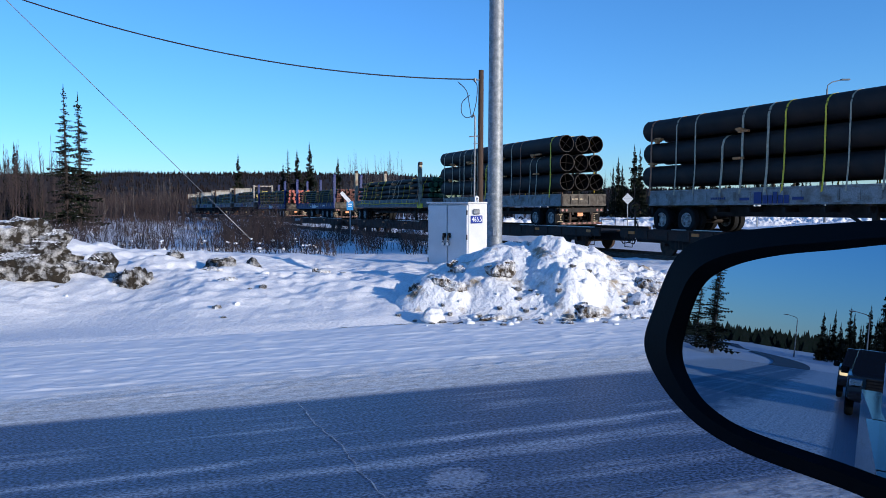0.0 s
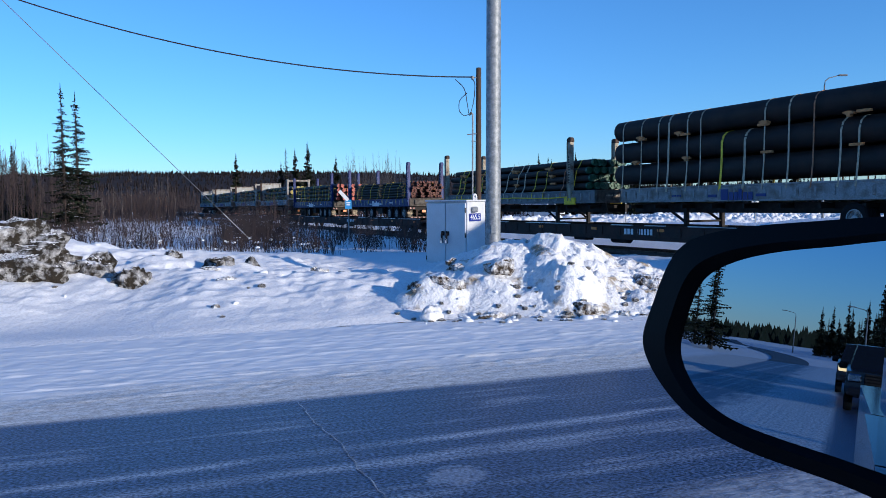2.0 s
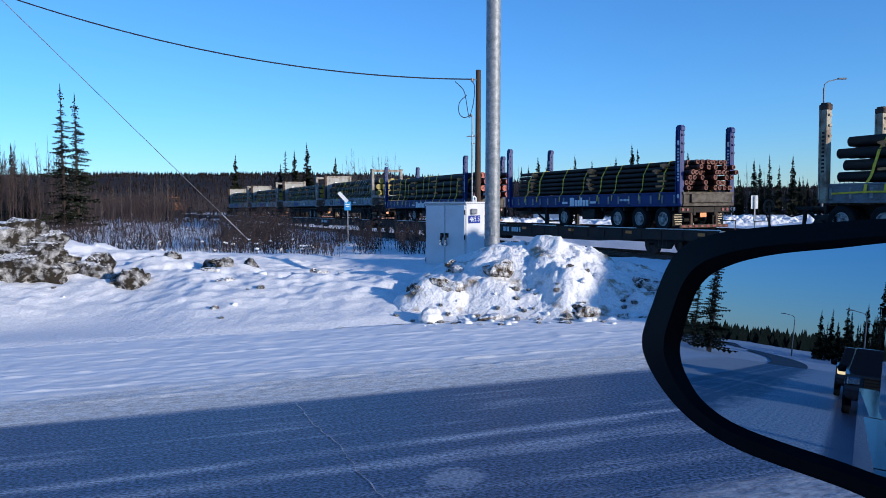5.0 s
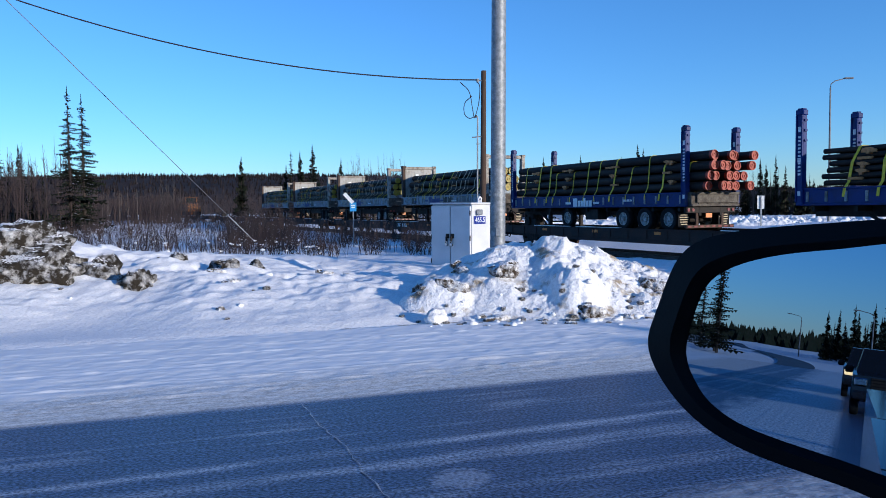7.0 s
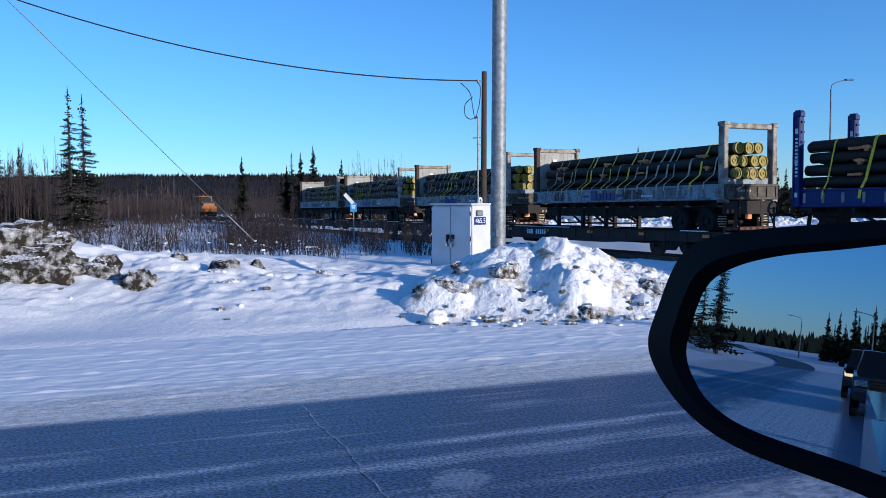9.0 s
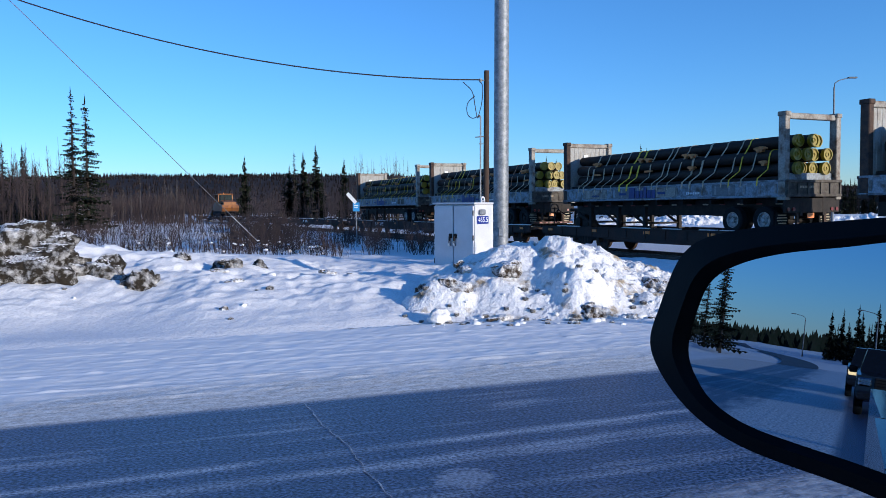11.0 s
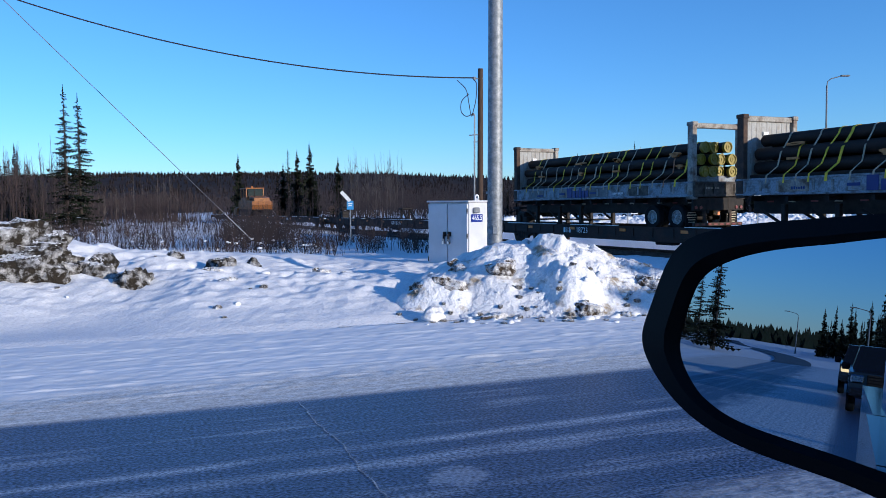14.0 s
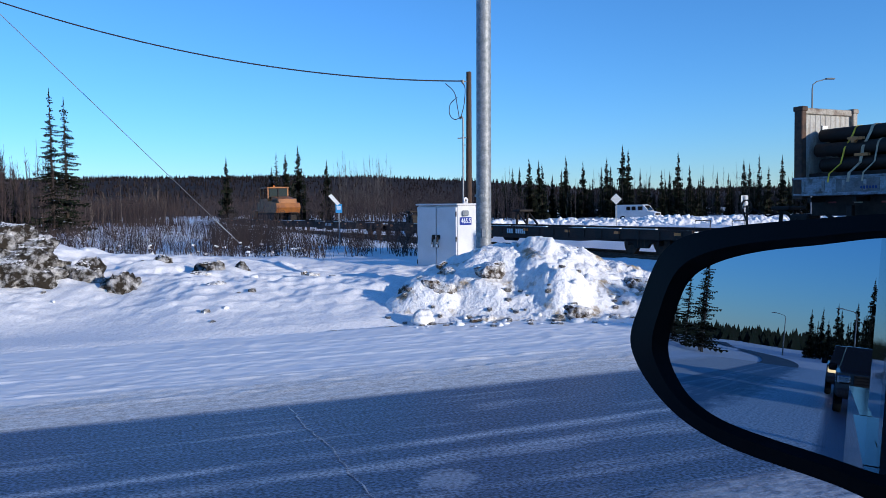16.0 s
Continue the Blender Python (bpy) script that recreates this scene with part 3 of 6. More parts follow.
def grid_mesh(name, xs, ys, fz):
    X, Y = np.meshgrid(xs, ys)
    Z = fz(X, Y)
    me = bpy.data.meshes.new(name)
    nx, ny = len(xs), len(ys)
    me.vertices.add(nx * ny)
    me.vertices.foreach_set("co", np.stack([X, Y, Z], -1).astype(np.float32).ravel())
    i = (np.arange(ny - 1)[:, None] * nx + np.arange(nx - 1)).ravel()
    quads = np.stack([i, i + 1, i + nx + 1, i + nx], 1).astype(np.int32)
    me.loops.add(quads.size)
    me.loops.foreach_set("vertex_index", quads.ravel())
    me.polygons.add(len(quads))
    me.polygons.foreach_set("loop_start", np.arange(len(quads), dtype=np.int32) * 4)
    me.polygons.foreach_set("use_smooth", np.ones(len(quads), dtype=bool))
    me.update(calc_edges=True)
    return me


def ground():
    me = grid_mesh("ground", spaced(-15.5, 6.5, 0.065, 3500), spaced(11.0, 22.0, 0.065, 3500), height)
    me.materials.append(SNOW)
    tagged(new("ground", me), "white snow field with a rough ploughed bank beside the road", "snow", kind="structure")


CRACK_SNOW = mat("crack_snow", (0.50, 0.53, 0.58), 0.7, 0, 0.4, 9.0, 0.3, 30, (0.20, 0.22, 0.26), 0.48)


def road_sheet():
    """The road, straight past the camera and bending away behind it; object x runs along it."""
    def surface(x, y):
        """Packed snow with ploughed crusty ridges along the shoulder; the lane itself is flat."""
        z = 0.004 * value_noise(x * 0.25, y * 6, 21) * step(8.0, 8.6, y) + 0.004 * value_noise(x * 0.6, y * 2.2, 22) * step(9.5, 11.5, y) - 0.08 * step(11.9, 12.5, y)
        for k, (at, slope, width, high) in enumerate(((8.30, 0.004, 0.030, 0.008), (8.62, -0.01, 0.030, 0.012), (9.00, 0.012, 0.045, 0.026), (9.14, 0.010, 0.030, 0.016), (9.62, -0.008, 0.030, 0.014), (9.95, 0.006, 0.045, 0.024), (10.5, 0.015, 0.035, 0.018), (11.1, -0.01, 0.05, 0.022))):
            line = at + slope * x + 0.07 * value_noise(x * 0.35, x * 0 + k, 25 + k)
            crust = np.clip(0.62 + 0.35 * value_noise(x * 0.3, x * 0 + 3.3 * k, 70) + 0.9 * value_noise(x * 6.5, y * 9, 71 + k), 0, 1.4)
            z = z + 0.5 * high * crust * np.exp(-((y - line) / width) ** 2)
        return z + 0.006 * value_noise(x * 7, y * 9, 80) * step(7.9, 8.3, y)
    me = grid_mesh("road", np.concatenate([np.arange(-62, -11, 1.0), np.arange(-11, 14, 0.05), np.arange(14, 90, 2.0)]),
                   np.concatenate([np.arange(-7.6, 7.4, 0.5), np.arange(7.4, 12.5, 0.03)]), surface)
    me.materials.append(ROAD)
    ob = tagged(new("road", me), "icy two-lane asphalt road with packed snow along its edge", "road", kind="structure")
    ob.matrix_basis = pose(0, 0, 0, 0, 0, math.degrees(math.atan2(FWD.y, FWD.x)))
    # the crack that runs across the lane, filled with snow
    rng = random.Random(4)
    b, n = Build(), 60
    pts, off = [], 0.0
    for i in range(n):
        v = 3.0 + i * 4.55 / (n - 1)
        off = off * 0.8 + rng.uniform(-0.02, 0.02)
        pts.append((1.20 - 0.06 * max(0.0, v - 5.2) + off, v))
    for i in range(n - 1):
        w0, w1 = 0.0045 + 0.0025 * math.sin(i * 1.7), 0.0045 + 0.0025 * math.sin(i * 1.7 + 1.7)
        (xa, ya), (xb, yb) = pts[i], pts[i + 1]
        b.add([(xa - w0, ya, 0.006), (xa + w0, ya, 0.006), (xb + w1, yb, 0.006), (xb - w1, yb, 0.006)], [(0, 1, 2, 3)])
    part("road_crack", b, CRACK_SNOW, ob, "jagged crack in the asphalt filled with snow")
    return ob


def snow_heap():
    xs, ys = np.arange(-1.7, 5.9, 0.035), np.arange(11.6, 17.6, 0.035)
    me = grid_mesh("snow_mound", xs, ys, lambda x, y: height(x, y) + np.where(heap_height(x, y) > 0.02, heap_height(x, y), -0.10) - 0.02)
    me.materials.append(HEAP)
    tagged(new("snow_mound", me), "great mound of ploughed snow mixed with dirt beside the road", "snow mound")


def far_bank():
    """The ploughed bank along the far road, all lumps."""
    def crumbled(x, y):
        v1, e1 = lumps(x * 1.6, y * 1.6, 53)
        v2, e2 = lumps(x * 4.2, y * 4.2, 55)
        return step(3.2, 1.0, np.abs(y)) * (0.62 + 0.16 * value_noise(x * 0.35, y * 0.5, 51) + 0.17 * v1 * step(0, 0.25, e1) + 0.12 * v2 * step(0, 0.2, e2) + 0.06 * value_noise(x * 7, y * 7, 57))
    me = grid_mesh("far_snow_bank", np.arange(-2, 62, 0.09), np.arange(-3.2, 3.2, 0.09), crumbled)
    me.materials.append(SNOW)
    ob = tagged(new("far_snow_bank", me), "lumpy bank of ploughed snow along the far road", "snow bank")
    ob.matrix_basis = pose(2, 62, 0.18, 0, 0, -6)


def rock(seed, sx, sy, sz, sharp=0.42, sub=3):
    bm = bmesh.new()
    bmesh.ops.create_icosphere(bm, subdivisions=sub, radius=1)
    off = Vector((seed * 3.7, seed * 1.3, seed * 2.1))
    for v in bm.verts:
        p = v.co
        d = 1 + sharp * (noise.noise(p * 1.1 + off) + 0.5 * noise.noise(p * 2.7 + off) + 0.28 * noise.noise(p * 6 + off) + 0.16 * noise.noise(p * 14 + off) + 0.08 * noise.noise(p * 31 + off))
        v.co = Vector((p.x * sx * d, p.y * sy * d, p.z * sz * d))
    me = bpy.data.meshes.new("rock")
    bm.to_mesh(me)
    bm.free()
    me.polygons.foreach_set("use_smooth", [True] * len(me.polygons))
    return me


def z_at(x, y):
    p, q = np.array([float(x)]), np.array([float(y)])
    return float(height(p, q)[0] + (max(heap_height(p, q)[0] - 0.02, 0) if 11.6 < y < 17.6 and -1.7 < x < 5.9 else 0))


def clods():
    """Blocks of dirty snow and frozen soil in the ploughed bank."""
    def put(name, x, y, size, seed, material, label, category, group="", lift=0.25, sub=3):
        me = rock(seed, *size, sub=sub)
        me.materials.append(material)
        ob = new(name, me)
        ob.matrix_basis = pose(x, y, z_at(x, y) + size[2] * lift, 0, 0, seed * 57 % 90 - 45)
        return tagged(ob, label, category, group)
    put("snow_boulder", -9.05, 15.1, (1.62, 1.0, 0.90), 1, DIRTY, "huge soil-stained block of ploughed snow on the roadside bank", "snow block", lift=0.22, sub=6)
    big = "ploughed-out blocks"
    for x, y, sx, sy, sz, seed in ((-7.05, 15.6, 0.46, 0.4, 0.38, 2), (-6.05, 15.0, 0.36, 0.32, 0.34, 3), (-6.05, 17.4, 0.18, 0.2, 0.17, 5), (-5.1, 17.3, 0.26, 0.2, 0.25, 6), (-4.7, 16.7, 0.2, 0.18, 0.2, 7), (-4.2, 17.0, 0.18, 0.16, 0.2, 8)):
        put("snow_block", x, y, (sx, sy, sz), seed, DIRTY, "dirt-streaked lump of ploughed snow in the roadside bank", "snow block", big, -0.08, 4)
    soil = "frozen soil clods"
    for x, y, sx, sy, sz, seed in ((1.12, 14.1, 0.36, 0.22, 0.20, 11), (-0.5, 14.0, 0.17, 0.15, 0.17, 12), (0.08, 13.75, 0.30, 0.2, 0.20, 13), (0.85, 12.95, 0.24, 0.12, 0.10, 14),
                                   (2.42, 12.95, 0.26, 0.15, 0.13, 15), (3.75, 14.1, 0.30, 0.18, 0.18, 16), (1.62, 12.75, 0.11, 0.09, 0.06, 23), (3.05, 13.0, 0.13, 0.1, 0.08, 24), (3.4, 12.9, 0.12, 0.1, 0.07, 25), (2.0, 12.45, 0.12, 0.1, 0.07, 26), (0.3, 14.5, 0.2, 0.13, 0.12, 27), (-4.2, 15.0, 0.2, 0.12, 0.09, 17), (-2.6, 16.2, 0.2, 0.16, 0.16, 18),
                                   (-4.9, 17.0, 0.16, 0.12, 0.12, 19), (-4.9, 16.2, 0.24, 0.1, 0.07, 20), (-3.9, 13.2, 0.08, 0.08, 0.08, 21), (0.2, 14.9, 0.15, 0.1, 0.1, 22)):
        put("soil_clod", x, y, (sx, sy, sz), seed, SOIL, "brown frozen soil clod half buried in ploughed snow", "clod", soil, -0.22, 4)
    put("snow_chunk", -0.17, 12.75, (0.19, 0.15, 0.17), 36, HEAP, "white chunk of snow at the foot of the heap", "snow block", lift=0.5)
    rng = random.Random(8)
    for i in range(120):
        x, y = rng.uniform(-9, 4.6) if i % 4 == 0 else rng.uniform(-0.6, 4.6), 0
        y = rng.uniform(12.3, 13.7) if x > -1 else rng.uniform(12.5, 18)
        s = rng.uniform(0.02, 0.06) * (1.5 if i % 9 == 0 else 1)
        me = CRUMBS[i % 5]
        ob = new("snow_crumb" if i % 3 == 0 else "soil_crumb", me if i % 3 == 0 else CRUMBS_SOIL[i % 5])
        ob.matrix_basis = pose(x, y, z_at(x, y) + s * 0.3, 0, 0, i * 40) @ Matrix.Diagonal((s * 1.3, s, s * 0.8, 1))
        tagged(ob, "small lump of snow on the bank" if i % 3 == 0 else "small dark lump of soil on the snow", "lump", "small lumps on the bank")


CRUMBS, CRUMBS_SOIL = [], []
for k in range(5):
    for lst, mt in ((CRUMBS, SNOW), (CRUMBS_SOIL, SOIL)):
        crumb = rock(40 + k, 1, 1, 1, 0.4, 2)
        crumb.materials.append(mt)
        lst.append(crumb)


def track():
    ss = [-420 + 6 * i for i in range(90)]
    for side in (-1, 1):
        b = Build()
        prof = [(-0.035, 0), (0.035, 0), (0.035, -0.03), (0.01, -0.05), (0.01, -0.13), (0.07, -0.15), (0.07, -0.17), (-0.07, -0.17), (-0.07, -0.15), (-0.01, -0.13), (-0.01, -0.05), (-0.035, -0.03)]
        n = len(prof)
        for i, s in enumerate(ss):
            for dy, dz in prof:
                b.v.append(tuple(on_track(s, side * 0.7525 + dy, dz)[0]))
            if i:
                b.f += [((i - 1) * n + k, (i - 1) * n + (k + 1) % n, i * n + (k + 1) % n, i * n + k) for k in range(n)]
        solid("rail", b, RAIL_STEEL, Matrix(), "rust-brown steel rail on snow-covered ties", "rail", "rails of the track", kind="structure")
    tie = Build().box(0, 0, -0.26, 0.23, 2.6, 0.18, c=0.015).mesh("tie")
    tie.materials.append(TIE_WOOD)
    holder = thing("track_bed", Matrix(), "snow-covered wooden ties under the rails", "railway track", kind="structure")
    for i in range(160):
        part("tie", tie, TIE_WOOD, holder, at=train_pose(-62 + i * 0.55))


ground()
snow_heap()
far_bank()
ROAD_OB = road_sheet()
track()
clods()


# ---------------------------------------------------------------- train
def wheel_meshes():
    tyre, rim = Build(), Build()
    prof = [(0.26, -0.10), (0.40, -0.125), (0.44, -0.10), (0.45, -0.05), (0.45, 0.05), (0.44, 0.10), (0.40, 0.125), (0.26, 0.10)]
    n, m = 24, len(prof)
    for i in range(n):
        a = 2 * math.pi * i / n
        tyre.v += [(r * math.cos(a), y, r * math.sin(a)) for r, y in prof]
        tyre.f += [(i * m + k, i * m + (k + 1) % m, ((i + 1) % n) * m + (k + 1) % m, ((i + 1) % n) * m + k) for k in range(m)]
    rim.tube((0, -0.10, 0), (0, 0.10, 0), 0.275, 0.235, 24).rod((0, -0.03, 0), (0, 0.0, 0), 0.24, 24).rod((0, -0.10, 0), (0, 0, 0), 0.09, 12, 0.12)
    for i in range(8):
        a = 2 * math.pi * i / 8
        rim.rod((0.15 * math.cos(a), -0.05, 0.15 * math.sin(a)), (0.15 * math.cos(a), -0.02, 0.15 * math.sin(a)), 0.022, 6)
    return tyre.mesh("tyre", True), rim.mesh("rim", True)


TYRE, RIMM = wheel_meshes()
RIMD = RIMM.copy()
SIDE = -1.22                              # the side of a load bed towards the camera


CROSS_BEAM = Build().box(0, 0, 0, 0.1, 2.3, 0.14).mesh("cross_member")
SILL_RIB = Build().box(0, 0, 0, 0.05, 0.04, 0.34).mesh("sill_rib")


def wheel(parent, x, y, z=1.38, dark=False):
    t = part("wheel", TYRE, RUBBER, parent, at=pose(x, y, z, 0, 0, 0 if y < 0 else 180))
    part("rim", RIMD if dark else RIMM, DARK_STEEL if dark else RIM, t, "grey disc wheel rim")
    return t


def chassis(e, x0, x1, axles, rear, legs, dark, high=0.0):
    """The running gear of a highway trailer between x0 and x1: beams, axles, legs, bumper and lights. rear: +1 when its tail points along the train's way."""
    for y in (-0.5, 0.5):
        part("chassis_beam", Build().box((x0 + x1) / 2, y, 1.68 + high / 2, x1 - x0, 0.12, 0.34 + high, c=0.01), DARK_STEEL, e)
    for i in range(9):
        part("cross_member", CROSS_BEAM, DARK_STEEL, e, at=pose(x0 + 0.4 + (x1 - x0 - 0.8) * i / 8, 0, 1.74 + high))
    for a in axles:
        part("axle", Build().rod((a, -1.0, 1.33), (a, 1.0, 1.33), 0.07, 8).box(a, -0.5, 1.48, 0.5, 0.1, 0.12, c=0.02).box(a, 0.5, 1.48, 0.5, 0.1, 0.12, c=0.02), DARK_STEEL, e)
        for y in (-1.08, -0.78, 0.78, 1.08):
            wheel(e, a, y, dark=dark)
    for k in legs:
        for y in (-0.85, 0.85):
            part("landing_leg", Build().box(k, y, 1.40, 0.16, 0.16, 0.84, c=0.02).box(k, y, 1.00, 0.3, 0.3, 0.05).rod((k, y, 1.15), (k - 0.9, y, 1.62), 0.05, 6), DARK_STEEL, e)
        part("leg_brace", Build().rod((k, -0.85, 1.2), (k, 0.85, 1.2), 0.04, 6), DARK_STEEL, e)
    xe = x1 if rear > 0 else x0
    g = rear
    part("underride_bumper", Build().box(xe - g * 0.06, 0, 1.12, 0.10, 2.3, 0.12, c=0.01).box(xe - g * 0.08, -0.6, 1.4, 0.08, 0.1, 0.5).box(xe - g * 0.08, 0.6, 1.4, 0.08, 0.1, 0.5), RUST, e)
    stripe = Build()
    for i in range(8):
        stripe.box(xe + g * 0.0, -1.0 + i * 2 / 7, 1.12, 0.015, 0.16, 0.06)
    part("reflector_stripe", stripe, RED_LIGHT, e, "red reflective tape")
    for y in (-0.95, 0.95):
        flap = part("mud_flap", Build().box(xe - g * 0.35, y, 1.35, 0.02, 0.55, 0.55), RUBBER, e)
        lines = Build()
        for i, w in enumerate((0.36, 0.42, 0.40, 0.34, 0.30)):
            lines.box(xe - g * 0.335, y, 1.54 - i * 0.085, 0.006, w, 0.035)
        part("flap_marking", lines, STRAP_G, flap)
        for dy in (-0.11, 0.11):
            part("tail_light", Build().rod((xe - g * 0.02, y + dy, 1.72), (xe + g * 0.02, y + dy, 1.72), 0.06, 10), RED_LIGHT, e, "round red tail light")
    part("tail_sill", Build().box(xe - g * 0.05, 0, 1.72 + high / 2, 0.08, 2.4, 0.22 + high, c=0.01), DARK_STEEL, e)
    part("number_plate", Build().box(xe + g * 0.0, -0.1, 1.52, 0.02, 0.3, 0.16), ORANGE_REFL, e, "orange plate")


def bed_rail(e, x0, x1, z0, z1, material, name="side_rail"):
    """The two long side beams with stake pockets and a floor between."""
    for y in (SIDE + 0.06, -SIDE - 0.06):
        part(name, Build().box((x0 + x1) / 2, y, (z0 + z1) / 2, x1 - x0, 0.10, z1 - z0 - 0.08, c=0.012), material, e)
        part("top_flange", Build().box((x0 + x1) / 2, y, z1 - 0.03, x1 - x0, 0.16, 0.06, c=0.01), material, e)
        part("bottom_flange", Build().box((x0 + x1) / 2, y, z0 + 0.03, x1 - x0, 0.16, 0.06, c=0.01), material, e)
    n = int((x1 - x0) / 0.62)
    for i in range(n):
        x = x0 + 0.35 + i * (x1 - x0 - 0.7) / (n - 1)
        part("stake_pocket", POCKET, material, e, at=pose(x, SIDE + 0.01, (z0 + z1) / 2))
    part("bed_floor", Build().box((x0 + x1) / 2, 0, z1 - 0.10, x1 - x0 - 0.02, -2 * SIDE - 0.24, 0.08), DARK_STEEL, e)
    for x, s in ((x0, -1), (x1, 1)):
        b = Build().box(x, 0, (z0 + z1) / 2, 0.08, -2 * SIDE - 0.02, z1 - z0 - 0.01, c=0.012).box(x + s * 0.05, 0, z1 - 0.05, 0.06, -2 * SIDE - 0.02, 0.09, c=0.01).box(x + s * 0.05, 0, z0 + 0.05, 0.06, -2 * SIDE - 0.02, 0.09, c=0.01)
        for y in (-1.14, -0.7, -0.28, 0.28, 0.7, 1.14):
            b.box(x + s * 0.05, y, (z0 + z1) / 2, 0.05, 0.07, z1 - z0 - 0.2)
        part("end_beam", b, GRIMY, e, "grimy ribbed end beam")
        mk = Build()
        for i in range(9):
            mk.box(x + s * 0.043, -0.62 + i * 0.07, (z0 + z1) / 2 + 0.04, 0.01, 0.04, 0.07)
        part("end_marking", mk, STRAP_G, e)


POCKET = Build().box(0, -0.005, 0, 0.09, 0.05, 0.30, c=0.01).mesh("stake_pocket")


def stake(e, x, y, z0, z1, material, name="stake", w=0.30):
    b = Build().box(x, y, (z0 + z1) / 2, w, 0.18, z1 - z0, c=0.02)
    part("stake_cap", Build().box(x, y, z1 - 0.02, w + 0.05, 0.21, 0.16, c=0.02).box(x, y, z1 + 0.08, w - 0.04, 0.16, 0.05, c=0.01), RUST if material is STAKE_CREAM else material, e, "rusty cap" if material is STAKE_CREAM else "")
    b.box(x - w * 0.5 + 0.02, y - 0.1, (z0 + z1) / 2, 0.04, 0.04, z1 - z0 - 0.2).box(x + w * 0.5 - 0.02, y - 0.1, (z0 + z1) / 2, 0.04, 0.04, z1 - z0 - 0.2)
    mk = Build()
    for i in range(11):
        mk.box(x, y - 0.094, z1 - 0.75 - 0.11 * i, 0.09, 0.008, 0.06)
    part("stake_marking", mk, DARK_STEEL if material is STAKE_CREAM else LETTER_WHITE, e)
    for i in range(3):
        b.box(x + w * 0.5 + 0.02, y, z1 - 0.25 - 0.3 * i, 0.05, 0.10, 0.06)
    return part(name, b, material, e)


def strap(e, x, lean, layers, zbed, material, w=0.055):
    """A webbing strap from the bed's edge up round the outer pipes of each layer, over the top one and down behind. layers: (half width, height, radius)."""
    rise = max(layers[-1][1] - zbed, 0.2)
    side = [(x - 0.04, SIDE - 0.015, zbed - 0.30), (x, SIDE - 0.02, zbed - 0.06)]
    for i, (yh, z, r) in enumerate(layers):
        xl = x + lean * (z - zbed) / rise
        side.append((xl, -yh - 0.012, z))
        if i < len(layers) - 1:
            nx = layers[i + 1]
            side.append((x + lean * ((z + nx[1]) / 2 - zbed) / rise, -(yh + nx[0]) / 2 - 0.004, (z + nx[1]) / 2))
    yh, z, r = layers[-1]
    xt = x + lean
    for a in (35, 65, 90):
        side.append((xt + 0.03 * a / 90, -(yh - r) - (r + 0.012) * math.cos(radians(a)), z + (r + 0.012) * math.sin(radians(a))))
    pts = side + [(xt + 0.03, yh - r, z + r + 0.012), (xt, yh + 0.012, z), (x, -SIDE + 0.02, zbed - 0.06)]
    part("strap", Build().band(pts, w, 0.008), material, e)


CHOCK = Build().prism([(-0.17, 0.02), (-0.05, -0.03), (-0.04, -0.09), (0.05, -0.09), (0.06, -0.02), (0.17, -0.01), (0.16, 0.04), (0.05, 0.08), (-0.05, 0.08), (-0.16, 0.06)], -0.08, 0.08).mesh("wood_chock")
PLANK = Build().box(0, 0, 0, 0.42, 0.12, 0.08, c=0.01).mesh("wood_chock")


def pipe_mesh(length, r):
    """An open pipe along x, centred."""
    return Build().tube((-length / 2, 0, 0), (length / 2, 0, 0), r, r * 0.93, 22).mesh("pipe", True)


def cap_mesh(r):
    """A plastic end cap: a short sleeve with a sunk disc and a hub."""
    return (Build().tube((-0.10, 0, 0), (0.025, 0, 0), r + 0.010, r - 0.022, 20).rod((-0.035, 0, 0), (-0.015, 0, 0), r - 0.015, 20)
            .tube((-0.015, 0, 0), (0.012, 0, 0), r * 0.42, r * 0.28, 14).mesh("end_cap", True))


def cross_mesh(r):
    b = Build()
    for a in (35, 125):
        m = Matrix.Rotation(radians(a), 3, "X")
        b.box(0, 0, 0, 0.05, 2 * r * 0.93, 0.03, m)
    return b.mesh("cross_brace")


